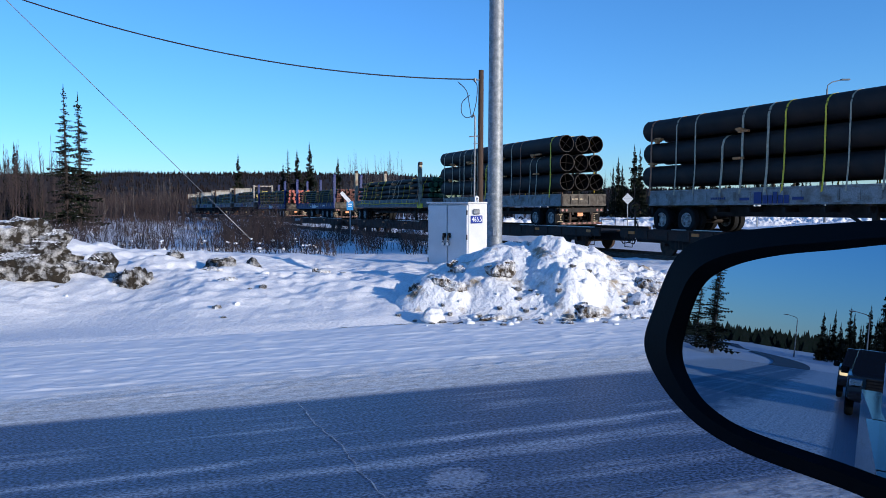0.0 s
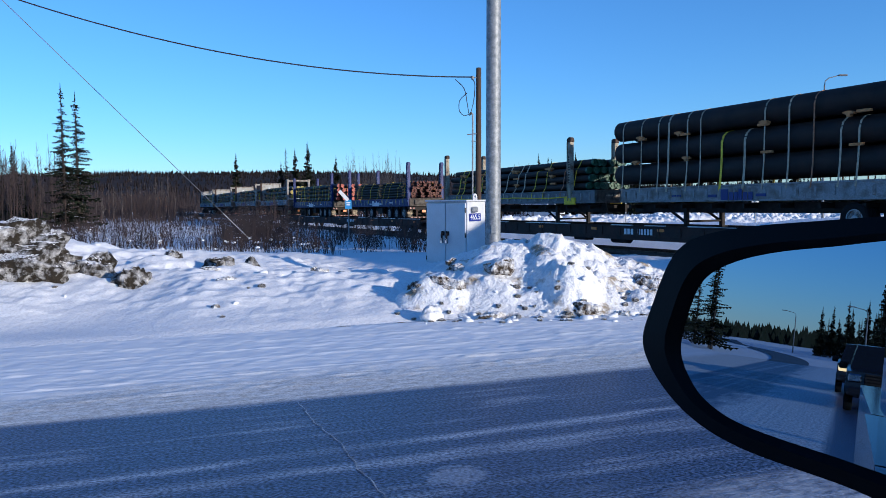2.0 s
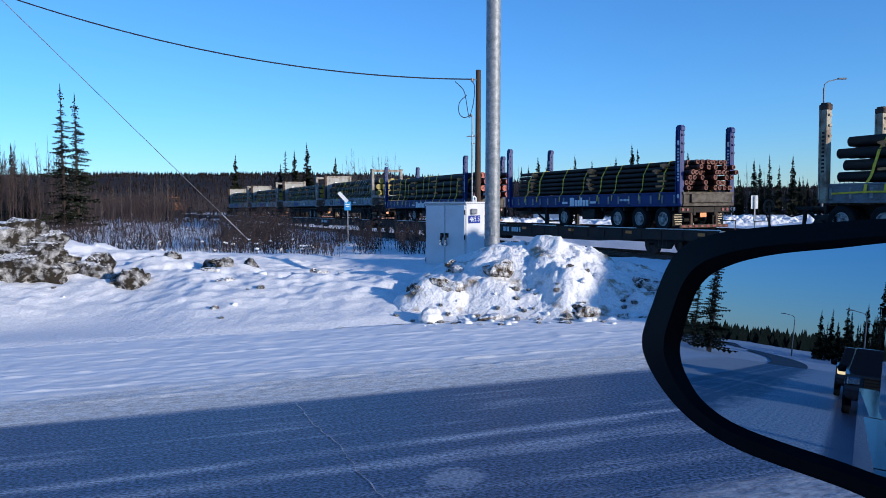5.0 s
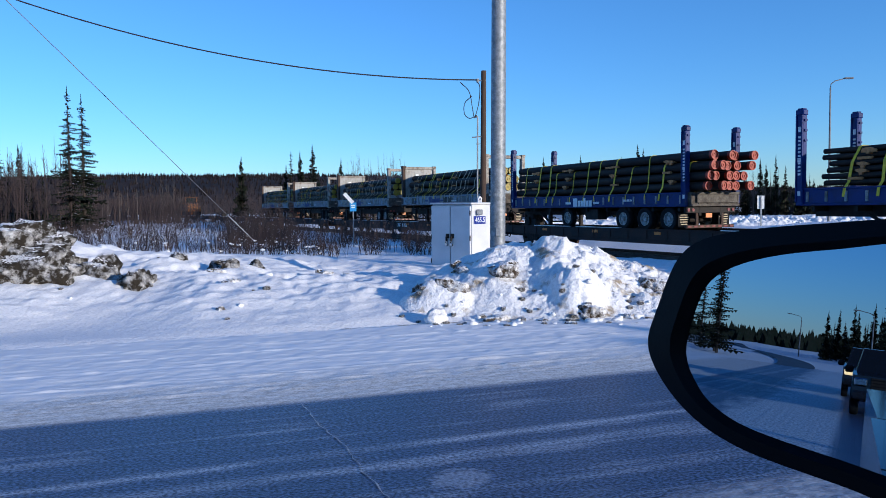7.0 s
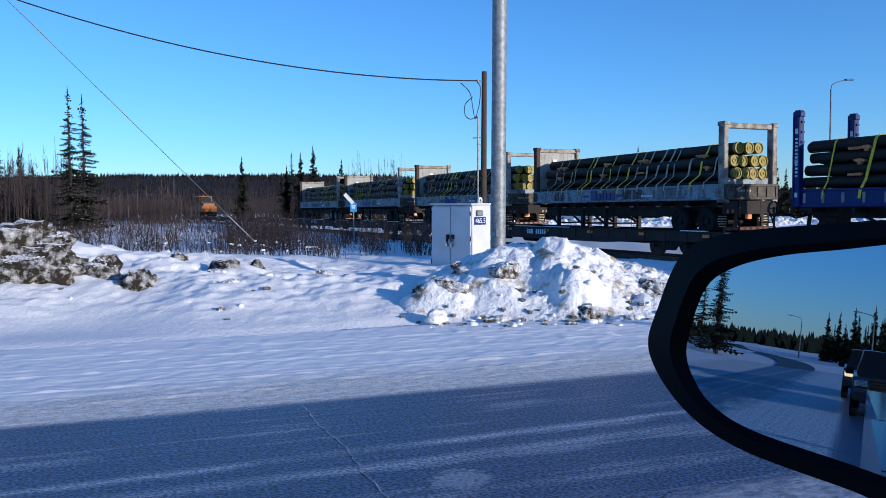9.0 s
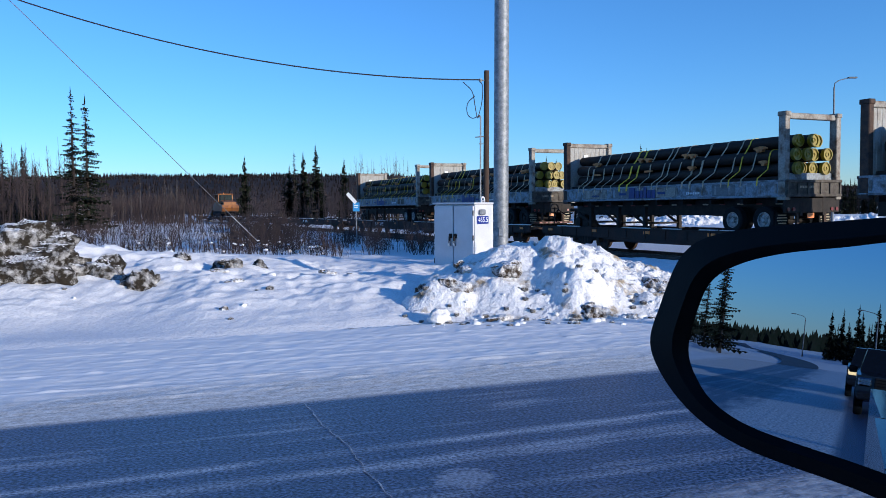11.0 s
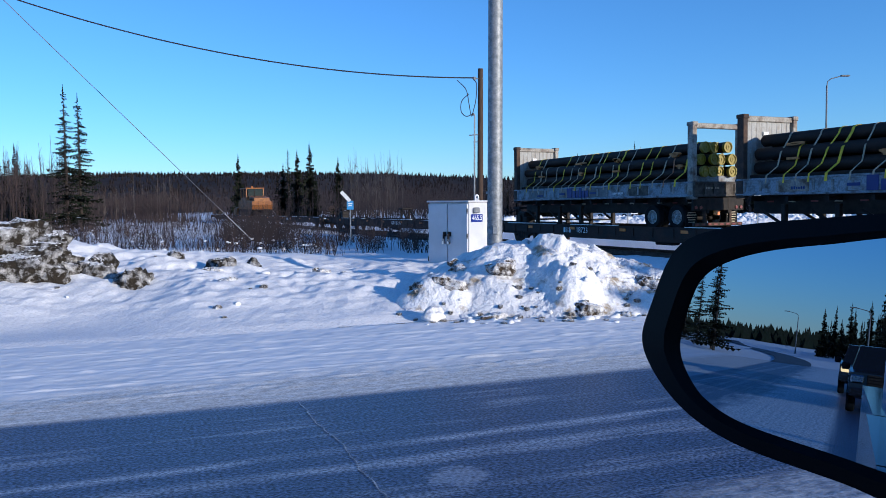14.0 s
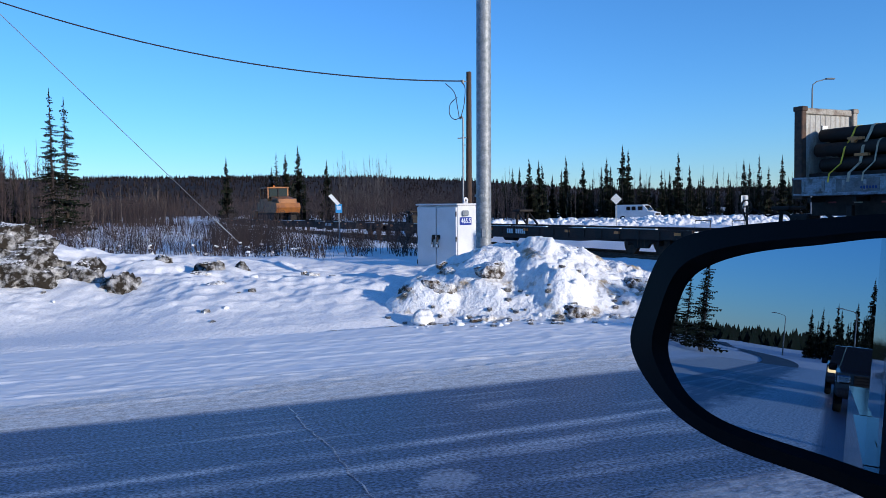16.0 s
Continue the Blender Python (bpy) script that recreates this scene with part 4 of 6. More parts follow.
def pipe_stack(s, label, group, rows, r, pitch_y, pitch_z, zbed, xa, xb, cap=None, crossed=False, straps=14, chock_rows=(0.12, 0.5, 0.85), seed=1, ragged=0.08, capr=None, mats=(0.5, 0.4, 0.1), lean=0.25):
    """A strapped load of pipes lying from xa to xb (places along the train, from s); rows: pipes in each layer from below."""
    rng = random.Random(seed)
    e = rides(thing("pipe_stack", Matrix(), label, "pipe load", group), s)
    me = pipe_mesh(xb - xa, r)
    me.materials.append(BLACK_PIPE)
    capm = None
    if cap:
        capm = cap_mesh(r if capr is None else capr)
        capm.materials.append(cap)
    cr = cross_mesh(r) if crossed else None
    half, layers = 0, []
    for i, n in enumerate(rows):
        z = zbed + r + 0.04 + pitch_z * i
        for k in range(n):
            y = (k - (n - 1) / 2) * pitch_y
            half = max(half, abs(y) + r)
            p = part("pipe", me, BLACK_PIPE, e, at=pose((xa + xb) / 2 + rng.uniform(-ragged, ragged), y, z, rng.uniform(0, 90)))
            if capm:
                part("end_cap", capm, cap, p, at=pose((xb - xa) / 2, 0, 0))
            if crossed:
                for g in (-1, 1):
                    part("cross_brace", cr, PIPE_IN, p, at=pose(g * ((xb - xa) / 2 - 0.12), 0, 0))
        layers.append(((n - 1) / 2 * pitch_y + r, z, r))
        for c in chock_rows:
            x = xa + (xb - xa) * c + rng.uniform(-0.25, 0.25)
            m = PLANK if rng.random() < 0.35 else CHOCK
            for y in (-1, 1):
                part("wood_chock", m, WOOD_BLOCK, e, at=pose(x, y * (half - 0.02), z + pitch_z / 2 if i < len(rows) - 1 else z - pitch_z * 0.45, 0, 0, 0))
    for i in range(straps):
        u = rng.random()
        m = STRAP_Y if u < mats[0] else STRAP_G if u < mats[0] + mats[1] else STRAP_O
        x = xa + 0.7 + (xb - xa - 1.6) * (i + rng.uniform(-0.3, 0.3)) / (straps - 1)
        lv = len(rows) if rng.random() < 0.72 else max(1, len(rows) - 1)
        strap(e, x, lean * rng.uniform(0.4, 1.2) * lv / len(rows), layers[:lv], zbed, m, rng.choice((0.05, 0.06, 0.09)))
    return e


def big_pipe_trailer(s0, s1, rear, group, paint):
    """Grey flat trailer; tail at s1 when rear is +1, else at s0."""
    e = rides(thing("flatbed_trailer", Matrix(), "grey steel flatbed trailer riding on a railway flatcar", "trailer", group), s0)
    L = s1 - s0
    bed_rail(e, 0, L, 1.90, 2.45, paint)
    ax = (L - 2.2, L - 0.85) if rear > 0 else (0.65, 1.95)
    chassis(e, 0.1, L - 0.1, ax, rear, (3.3,) if rear > 0 else (L - 3.3,), False)
    return e


def logo_bars(e, x, z, material, size=0.36):
    """A maker's mark as plain shapes: a row of blocks."""
    k = x
    for i, q in enumerate((1.05, 0.62, 0.5, 0.5, 0.62, 0.62)):
        h = size if i in (0, 3) else size * 0.72
        part("mark", Build().box(k + q * size / 2, SIDE - 0.028, z - (size - h) / 2, q * size * 0.8, 0.012, h), material, e)
        k += q * size
    part("mark_bar", Build().box(x - 0.35, SIDE - 0.028, z - 0.03, 0.4, 0.012, 0.09).box(k + 0.3, SIDE - 0.028, z - 0.03, 0.4, 0.012, 0.09), material, e)


def small_marks(e, x, z, n, material, seed):
    rng = random.Random(seed)
    b = Build()
    for i in range(n):
        b.box(x + i * 0.085, SIDE - 0.026, z, 0.05, 0.01, rng.uniform(0.06, 0.09))
    part("small_marking", b, material, e)


WALL_RIB = Build().box(0, 0, 0, 0.05, 0.16, 2.25, c=0.015).mesh("wall_rib")


def flat_rack(s0, s1, seed):
    """A flat-rack container with end walls, on a road chassis: plain wall at s0, open frame at s1."""
    e = rides(thing("flat_rack_trailer", Matrix(), "pale blue-grey flat rack with rusty end frames on a trailer chassis", "flat rack", "flat racks with yellow-capped pipe"), s0)
    L = s1 - s0
    bed_rail(e, 0, L, 2.10, 2.64, PALE_BLUE)
    chassis(e, 0.1, L, (L - 2.16, L - 0.84), 1, (1.6, 3.5, 5.15), seed % 2 == 1, 0.24)
    for x, open_ in ((0.14, False), (L - 0.14, True)):
        for y in (SIDE + 0.10, -SIDE - 0.10):
            part("corner_post", Build().box(x, y, 3.36, 0.28, 0.20, 2.70, c=0.02).box(x, y, 4.66, 0.34, 0.24, 0.14, c=0.02).box(x, y, 2.08, 0.34, 0.24, 0.14, c=0.02), RUST if y < 0 and not open_ else WHITE_STEEL, e,
                 "rust-stained corner post")
        part("top_beam", Build().box(x, 0, 4.60, 0.2, -2 * SIDE - 0.4, 0.18, c=0.02), WHITE_STEEL, e)
        if not open_:
            wall = part("end_wall", Build().box(x, 0, 3.4, 0.05, -2 * SIDE - 0.4, 2.3), WALL_WHITE, e, "white corrugated end wall")
            for i in range(9):
                part("wall_rib", WALL_RIB, WALL_WHITE, wall, at=pose(x + 0.012, -0.9 + i * 0.225, 3.4))
            part("placard", Build().box(x + 0.07, -0.15, 4.05, 0.01, 0.22, 0.28), SIGN_WHITE, e)
        else:
            part("low_board", Build().box(x - 0.05, 0, 2.72, 0.08, -2 * SIDE - 0.4, 0.26, c=0.01), PALE_BLUE, e)
    rng = random.Random(300 + seed)
    for i in range(4):
        w = rng.uniform(0.7, 1.7)
        x = 1.2 + i * (L - 2.4) / 4 + rng.uniform(0, 0.6)
        part("side_panel", Build().box(x + w / 2, SIDE + 0.005, 2.37, w, 0.03, 0.36, c=0.008), (GREY_DARK, GRIMY, PALE_BLUE, WHITE_STEEL)[rng.randrange(4)], e)
    for i in range(14):
        part("marker_tape", Build().box(0.8 + i * (L - 1.6) / 13, -0.57, 1.90, 0.26, 0.012, 0.05), STRAP_G if i % 2 else RED_LIGHT, e)
    part("load_deck", Build().box(L / 2, 0, 2.69, L - 0.7, 2.0, 0.13, c=0.01), DARK_STEEL, e)
    logo_bars(e, 4.6, 2.38, LETTER_BLUE, 0.42)
    small_marks(e, 7.9, 2.30, 8, LETTER_WHITE, seed)
    small_marks(e, 2.2, 2.30, 6, LETTER_BLUE, seed + 1)
    return e


def blue_trailer(s0, s1, group):
    e = rides(thing("blue_flatbed_trailer", Matrix(), "blue steel flatbed trailer with tall blue stakes at its corners", "trailer", group), s0)
    L = s1 - s0
    bed_rail(e, 0, L, 1.84, 2.36, BLUE)
    for x in (0.1, L - 0.1):
        for y in (SIDE + 0.03, -SIDE - 0.03):
            stake(e, x, y, 1.84, 4.62, BLUE, w=0.24)
            part("stake_label", Build().box(x, y - 0.095, 4.1, 0.10, 0.006, 0.16).box(x, y - 0.095, 3.2, 0.12, 0.006, 0.12).box(x, y - 0.095, 2.2, 0.10, 0.006, 0.14), LETTER_WHITE, e)
    chassis(e, 0.1, L - 0.1, (L - 3.65, L - 2.33, L - 1.0), 1, (2.9,), False)
    part("spare_wheel", TYRE, RUBBER, e, at=pose(4.6, -0.95, 1.40))
    part("spare_wheel_rim", RIMM, RIM, e, at=pose(4.6, -0.95, 1.40))
    part("tool_box", Build().box(6.4, -0.8, 1.55, 0.9, 0.5, 0.45, c=0.03), DARK_STEEL, e)
    logo_bars(e, 5.3, 2.06, LETTER_WHITE)
    small_marks(e, 8.8, 2.1, 7, LETTER_WHITE, 5)
    part("tail_board", Build().box(L + 0.10, 0.1, 2.12, 0.05, 1.9, 0.30, c=0.01), GRIMY, e)
    return e


def bogie(parent, x):
    frame = part("bogie", Build().prism([(x - 1.2, 0.62), (x - 0.5, 0.45), (x - 0.35, 0.28), (x + 0.35, 0.28), (x + 0.5, 0.45), (x + 1.2, 0.62), (x + 0.9, 0.72), (x + 0.4, 0.82), (x - 0.4, 0.82), (x - 0.9, 0.72)], -1.06, -0.94), DARK_STEEL, parent)
    part("bogie_side", Build().prism([(x - 1.2, 0.62), (x - 0.5, 0.45), (x + 0.5, 0.45), (x + 1.2, 0.62), (x + 0.4, 0.82), (x - 0.4, 0.82)], 0.94, 1.06), DARK_STEEL, parent)
    for dx in (-0.88, 0.88):
        b = Build()
        for y in (-0.80, 0.66):
            b.rod((x + dx, y, 0.42), (x + dx, y + 0.13, 0.42), 0.42, 24)
            b.rod((x + dx, y - 0.22, 0.47), (x + dx, y + 0.3, 0.47), 0.10, 10)
        b.rod((x + dx, -0.7, 0.42), (x + dx, 0.7, 0.42), 0.08, 8)
        part("wheelset", b, RUST, parent, smooth=True)
    sp = Build()
    for k in (-0.2, 0, 0.2):
        sp.rod((x + k, -1.0, 0.34), (x + k, -1.0, 0.66), 0.07, 8)
    part("spring_nest", sp, RUST, parent)


SILL_SNOW = Build().box(0, 0, 0, 1.0, 0.13, 0.03, c=0.01).mesh("sill_snow")


def flatcar(s0, s1, seed, gear=True):
    e = rides(thing("flatcar", Matrix(), "long brown railway flatcar with snow on its deck", "flatcar", "flatcars of the train"), (s0 + s1) / 2)
    L = s1 - s0
    h = L / 2
    rng = random.Random(seed)
    for y in (-1.30, 1.30):
        o = [(-h, 0.98), (-h, 0.66), (-h + 3.4, 0.62), (-h + 6.5, 0.46), (h - 6.5, 0.46), (h - 3.4, 0.62), (h, 0.66), (h, 0.98)]
        part("side_sill", Build().prism(o, y - 0.05, y + 0.05).box(0, y, 0.99, L, 0.16, 0.04).box(0, y, 0.62, L - 7, 0.14, 0.03), CAR_STEEL, e)
    part("deck", Build().box(0, 0, 0.84, L - 0.02, 2.5, 0.08), CAR_STEEL, e)
    part("centre_sill", Build().box(0, 0, 0.62, L + 0.7, 0.5, 0.36), DARK_STEEL, e)
    n = int(L / 1.1)
    for i in range(n):
        x = -h + 0.5 + i * (L - 1) / (n - 1)
        part("sill_rib", SILL_RIB, CAR_STEEL, e, at=pose(x, -1.365, 0.78))
    for x in (-h + 3.0, h - 3.0):
        bogie(e, x)
    for i in range(9):
        x = -h + 0.7 + i * (L - 1.4) / 8
        part("side_reflector", Build().box(x, -1.36, 0.86, 0.36, 0.02, 0.11), ORANGE_REFL, e)
    x = -h + 7.0 if seed == 52 else h * 0.12
    part("owner_mark", Build().box(x, -1.358, 0.78, 0.13, 0.012, 0.22).box(x + 0.2, -1.358, 0.78, 0.13, 0.012, 0.22).box(x + 0.4, -1.358, 0.78, 0.13, 0.012, 0.22), LETTER_WHITE, e)
    if seed == 52:
        letters("numeral_marking", "18723", 0.34, LETTER_WHITE, e, pose(x + 1.35, -1.392, 0.78, 90), "white car number")
    else:
        bars = Build()
        for i in range(5):
            bars.box(x + 0.8 + i * 0.18, -1.358, 0.78, 0.11, 0.012, 0.22)
        part("numeral_marking", bars, LETTER_WHITE, e)
    for g in (-1, 1):
        part("coupler", Build().box(g * (h + 0.45), 0, 0.80, 0.9, 0.22, 0.25, c=0.03).box(g * (h + 0.85), 0.03, 0.80, 0.28, 0.34, 0.30, c=0.05), RUST, e)
        part("end_handrail", Build().line([(g * (h - 0.05), -1.2, 0.98), (g * (h - 0.02), -1.2, 1.35), (g * (h - 0.02), -0.5, 1.35), (g * (h - 0.05), -0.5, 0.98)], 0.018), RUST, e)
        part("brake_hose", Build().line([(g * (h + 0.1), -0.4, 0.7), (g * (h + 0.35), -0.4, 0.35), (g * (h + 0.7), -0.35, 0.4), (g * (h + 0.9), -0.3, 0.6)], 0.025), RUBBER, e)
        part("step_ladder", Build().line([(g * (h - 0.3), -1.36, 0.7), (g * (h - 0.3), -1.36, 0.3), (g * (h - 0.75), -1.36, 0.3), (g * (h - 0.75), -1.36, 0.7)], 0.02), RUST, e)
    box = Build().box(-1.5, -0.8, 0.5, 1.0, 0.4, 0.35, c=0.05).rod((0.6, -0.8, 0.45), (1.6, -0.8, 0.45), 0.18, 12).rod((-4, -0.7, 0.5), (4, -0.7, 0.5), 0.025, 6)
    part("brake_gear", box, DARK_STEEL, e)
    snow = Build()
    for i in range(26):
        x, y = rng.uniform(-h + 1, h - 1), rng.uniform(-1.0, 1.0)
        w = rng.uniform(0.4, 1.6)
        snow.box(x, y, 0.885, w, rng.uniform(0.2, 0.6), 0.03 + 0.02 * rng.random(), c=0.01)
    tagged(part("deck_snow", snow, SNOW, e, "thin patches of snow on the deck"), kind="stuff")
    hitch(e, -h + 1.2)
    part("winch_box", Build().box(-h + 2.1, -0.35, 1.25, 0.7, 0.6, 0.62, c=0.06).rod((-h + 2.0, -0.75, 1.2), (-h + 2.0, -0.1, 1.2), 0.22, 14).box(-h + 2.6, -0.5, 1.1, 0.4, 0.5, 0.4, c=0.04), DARK_STEEL, e)
    part("brake_stand", Build().rod((-h + 0.35, -0.9, 0.98), (-h + 0.35, -0.9, 1.85), 0.035, 8).tube((-h + 0.30, -0.9, 1.8), (-h + 0.36, -0.9, 1.8), 0.24, 0.20, 20).rod((-h + 0.33, -1.12, 1.8), (-h + 0.33, -0.68, 1.8), 0.02, 6), RUST, e)
    part("air_hose", Build().line([(-h + 0.3, -0.7, 1.0), (-h + 0.1, -0.75, 1.55), (-h + 0.5, -0.8, 1.75), (-h + 1.0, -0.7, 1.5), (-h + 1.4, -0.6, 1.6)], 0.03), RUBBER, e)
    for k in range(14):
        part("sill_snow", SILL_SNOW, SNOW, e, at=pose(rng.uniform(-h + 1, h - 1), -1.29, 1.022) @ Matrix.Diagonal((rng.uniform(0.6, 2.2), 1, rng.uniform(0.6, 1.4), 1)))
    if gear:
        hitch(e, 0.9)
    return e


def hitch(e, x):
    """The folding stand that carries a trailer's kingpin."""
    b = Build().box(x, 0, 1.74, 0.7, 0.8, 0.12, c=0.03)
    for y in (-0.3, 0.3):
        b.rod((x, y, 1.7), (x - 0.1, y, 0.9), 0.06, 8).rod((x + 0.1, y, 1.65), (x + 1.1, y, 0.9), 0.05, 8)
    b.box(x - 0.05, 0, 0.95, 0.6, 0.9, 0.12, c=0.02)
    part("hitch_stand", b, DARK_STEEL, e)


def loader(s):
    """The orange tracked machine on the last flatcar, with a glazed cab and a blade."""
    e = rides(thing("tracked_machine", Matrix(), "weathered orange tracked machine with a glazed cab on a flatcar", "machine"), s)
    part("body", Build().prism([(-3.6, 1.75), (4.2, 1.75), (4.6, 2.3), (4.4, 2.75), (1.2, 3.0), (-3.6, 2.95), (-4.0, 2.3)], -1.25, 1.25), LOADER_ORANGE, e)
    part("engine_hood", Build().prism([(1.3, 2.98), (4.3, 2.74), (4.2, 3.2), (1.4, 3.5)], -0.95, 0.95), LOADER_ORANGE, e)
    for k in range(5):
        part("hood_louvre", Build().box(1.9 + k * 0.42, -0.97, 3.05, 0.22, 0.03, 0.22, c=0.005), DARK_STEEL, e)
    cab = part("cab", Build().box(-1.2, 0, 3.12, 3.4, 2.3, 0.36, c=0.04), LOADER_ORANGE, e)
    part("cab_roof", Build().box(-1.2, 0, 4.48, 3.6, 2.4, 0.16, c=0.05), LOADER_ORANGE, cab)
    for x in (-2.82, -1.2, 0.42):
        for y in (-1.08, 1.08):
            part("cab_pillar", Build().box(x, y, 3.85, 0.14, 0.12, 1.12), LOADER_ORANGE, cab)
    for x in (-2.01, -0.39):
        for y in (-1.08, 1.08):
            part("window", Build().box(x, y, 3.86, 1.46, 0.03, 1.06), CAR_GLASS, cab)
    part("windscreen", Build().box(0.44, 0, 3.86, 0.03, 2.0, 1.06), CAR_GLASS, cab)
    part("rear_window", Build().box(-2.84, 0, 3.86, 0.03, 2.0, 1.06), CAR_GLASS, cab)
    part("exhaust", Build().rod((2.4, -0.5, 3.3), (2.4, -0.5, 4.35), 0.08, 8), DARK_STEEL, e)
    part("beacon", Build().rod((-1.2, 0, 4.56), (-1.2, 0, 4.76), 0.09, 10), ORANGE_REFL, e)
    part("blade", Build().prism([(-6.6, 1.05), (-5.2, 1.1), (-4.0, 2.0), (-5.0, 2.1), (-6.4, 1.8)], -1.4, 1.4), LOADER_ORANGE, e)
    for y in (-1.05, 1.05):
        t = part("track_unit", Build().prism([(-3.2, 1.0), (3.4, 1.0), (4.0, 1.4), (3.4, 1.8), (-3.2, 1.8), (-3.8, 1.4)], y - 0.26, y + 0.26), RUBBER, e)
        for k in range(6):
            part("road_wheel", Build().rod((-2.6 + k * 1.1, y - 0.29, 1.32), (-2.6 + k * 1.1, y + 0.29, 1.32), 0.27, 14), RUST, t)
    return e


TYRE.materials.append(RUBBER)
RIMM.materials.append(RIM)
RIMD.materials.append(DARK_STEEL)
CHOCK.materials.append(WOOD_BLOCK)
PLANK.materials.append(WOOD_BLOCK)

for k, (a, b) in enumerate(((-176.5, -147.8), (-146.5, -117.6), (-116.4, -88.2), (-86.6, -57.6), (-56.4, -28.0), (-26.6, 5.9), (7.3, 41.2), (42.6, 71.5))):
    flatcar(a, b, 49 + k, k == 2)
loader(-151.5)
GREY = "grey flatbed trailers"
T0 = big_pipe_trailer(44.15, 56.4, -1, GREY, GREY_RAIL)
logo_bars(T0, 5.0, 2.12, LETTER_BLUE)
small_marks(T0, 3.2, 2.12, 8, LETTER_BLUE, 3)
T1 = big_pipe_trailer(25.8, 38.2, 1, GREY, GREY_RAIL)
logo_bars(T1, 5.3, 2.12, LETTER_BLUE)
small_marks(T1, 3.0, 2.12, 6, LETTER_BLUE, 4)
T2 = big_pipe_trailer(9.75, 24.1, -1, GREY, GREY_DARK)
for y in (SIDE + 0.02, -SIDE - 0.02):
    stake(T2, 0.12, y, 1.9, 4.66, STAKE_CREAM, w=0.26)
    stake(T2, 12.6, y, 1.9, 4.66, STAKE_CREAM, w=0.26)
    part("stake_foot", Build().box(12.6, y * 1.04, 2.0, 0.8, 0.1, 0.3, c=0.02), STRAP_Y, T2, "yellow painted stake foot")
part("long_strap", Build().line([(0.4 + 1.2 * i, SIDE - 0.04, 2.17 + 0.03 * math.sin(i * 1.3)) for i in range(11)], 0.028, 6), STRAP_Y, T2, "yellow strap along the side rail")
BIG = "loads of large black pipe"
pipe_stack(44.15, "nine large black steel pipes strapped in three layers", BIG, (3, 3, 3), 0.385, 0.80, 0.86, 2.57, -0.4, 12.3, None, True, 12, (0.06, 0.38, 0.8), 3, 0.05, mats=(0.3, 0.55, 0.15), lean=0.06)
pipe_stack(25.8, "nine large black steel pipes with cross-braced open ends", BIG, (3, 3, 3), 0.385, 0.80, 0.86, 2.57, -0.4, 12.28, None, True, 14, (0.12, 0.30, 0.58, 0.84), 5, 0.05, mats=(0.15, 0.7, 0.15), lean=0.06)
pipe_stack(9.75, "black line pipes with green end caps strapped to a trailer", "pipe loads", (7, 7, 7, 6), 0.14, 0.32, 0.33, 2.46, 0.5, 13.72, GREEN, False, 12, (0.12, 0.3, 0.55, 0.78), 7, 0.18, lean=0.5)
T3 = blue_trailer(-8.15, 4.05, "blue flatbed trailers")
pipe_stack(-8.15, "thin dark pipes with red-tipped ends strapped to a trailer", "pipe loads", (12, 12, 12, 12, 11, 10), 0.075, 0.185, 0.185, 2.38, 0.86, 12.35, RED, False, 8, (0.1, 0.5, 0.88), 9, 0.3, mats=(0.9, 0.1, 0), lean=0.2)
T4 = blue_trailer(-25.2, -12.85, "blue flatbed trailers")
pipe_stack(-25.2, "black line pipes with bright orange end caps strapped to a trailer", "pipe loads", (5, 5, 5, 5), 0.155, 0.47, 0.355, 2.37, 0.15, 13.12, ORANGE, False, 12, (0.15, 0.35, 0.6, 0.85), 11, 0.26, mats=(0.9, 0.1, 0), lean=0.3)
for k, (a, b) in enumerate(((-84.2, -71.85), (-69.85, -57.55), (-54.8, -42.65), (-40.15, -28.05))):
    flat_rack(a, b, k)
    pipe_stack(a, "black pipes with yellow end caps strapped into a flat rack", "yellow-capped pipe loads", (4, 4, 3), 0.19, 0.43, 0.435, 2.765, 0.45, b - a - 0.12, YELLOW, False, 18, (0.12, 0.4, 0.62, 0.9), 20 + k, 0.14, mats=(0.25, 0.73, 0.02), lean=0.42)


def motions():
    """The train rolls past; a van creeps along the far road."""
    for ob, s in MOVING:
        walk(ob, [(t, train_pose(s + rolled(t))) for t in range(17)])
    walk(VAN, [(t, pose(25.96 + 1.1 * dx, 97, -0.05, 0, 0, -38)) for t, dx in ((0, -13.0), (6, -10.0), (12.5, -5.8), (14.5, -3.1), (16, 0.0))])


# ---------------------------------------------------------------- roadside things
def turned(x, y, z, yaw):
    return pose(x, y, z, 0, 0, yaw)


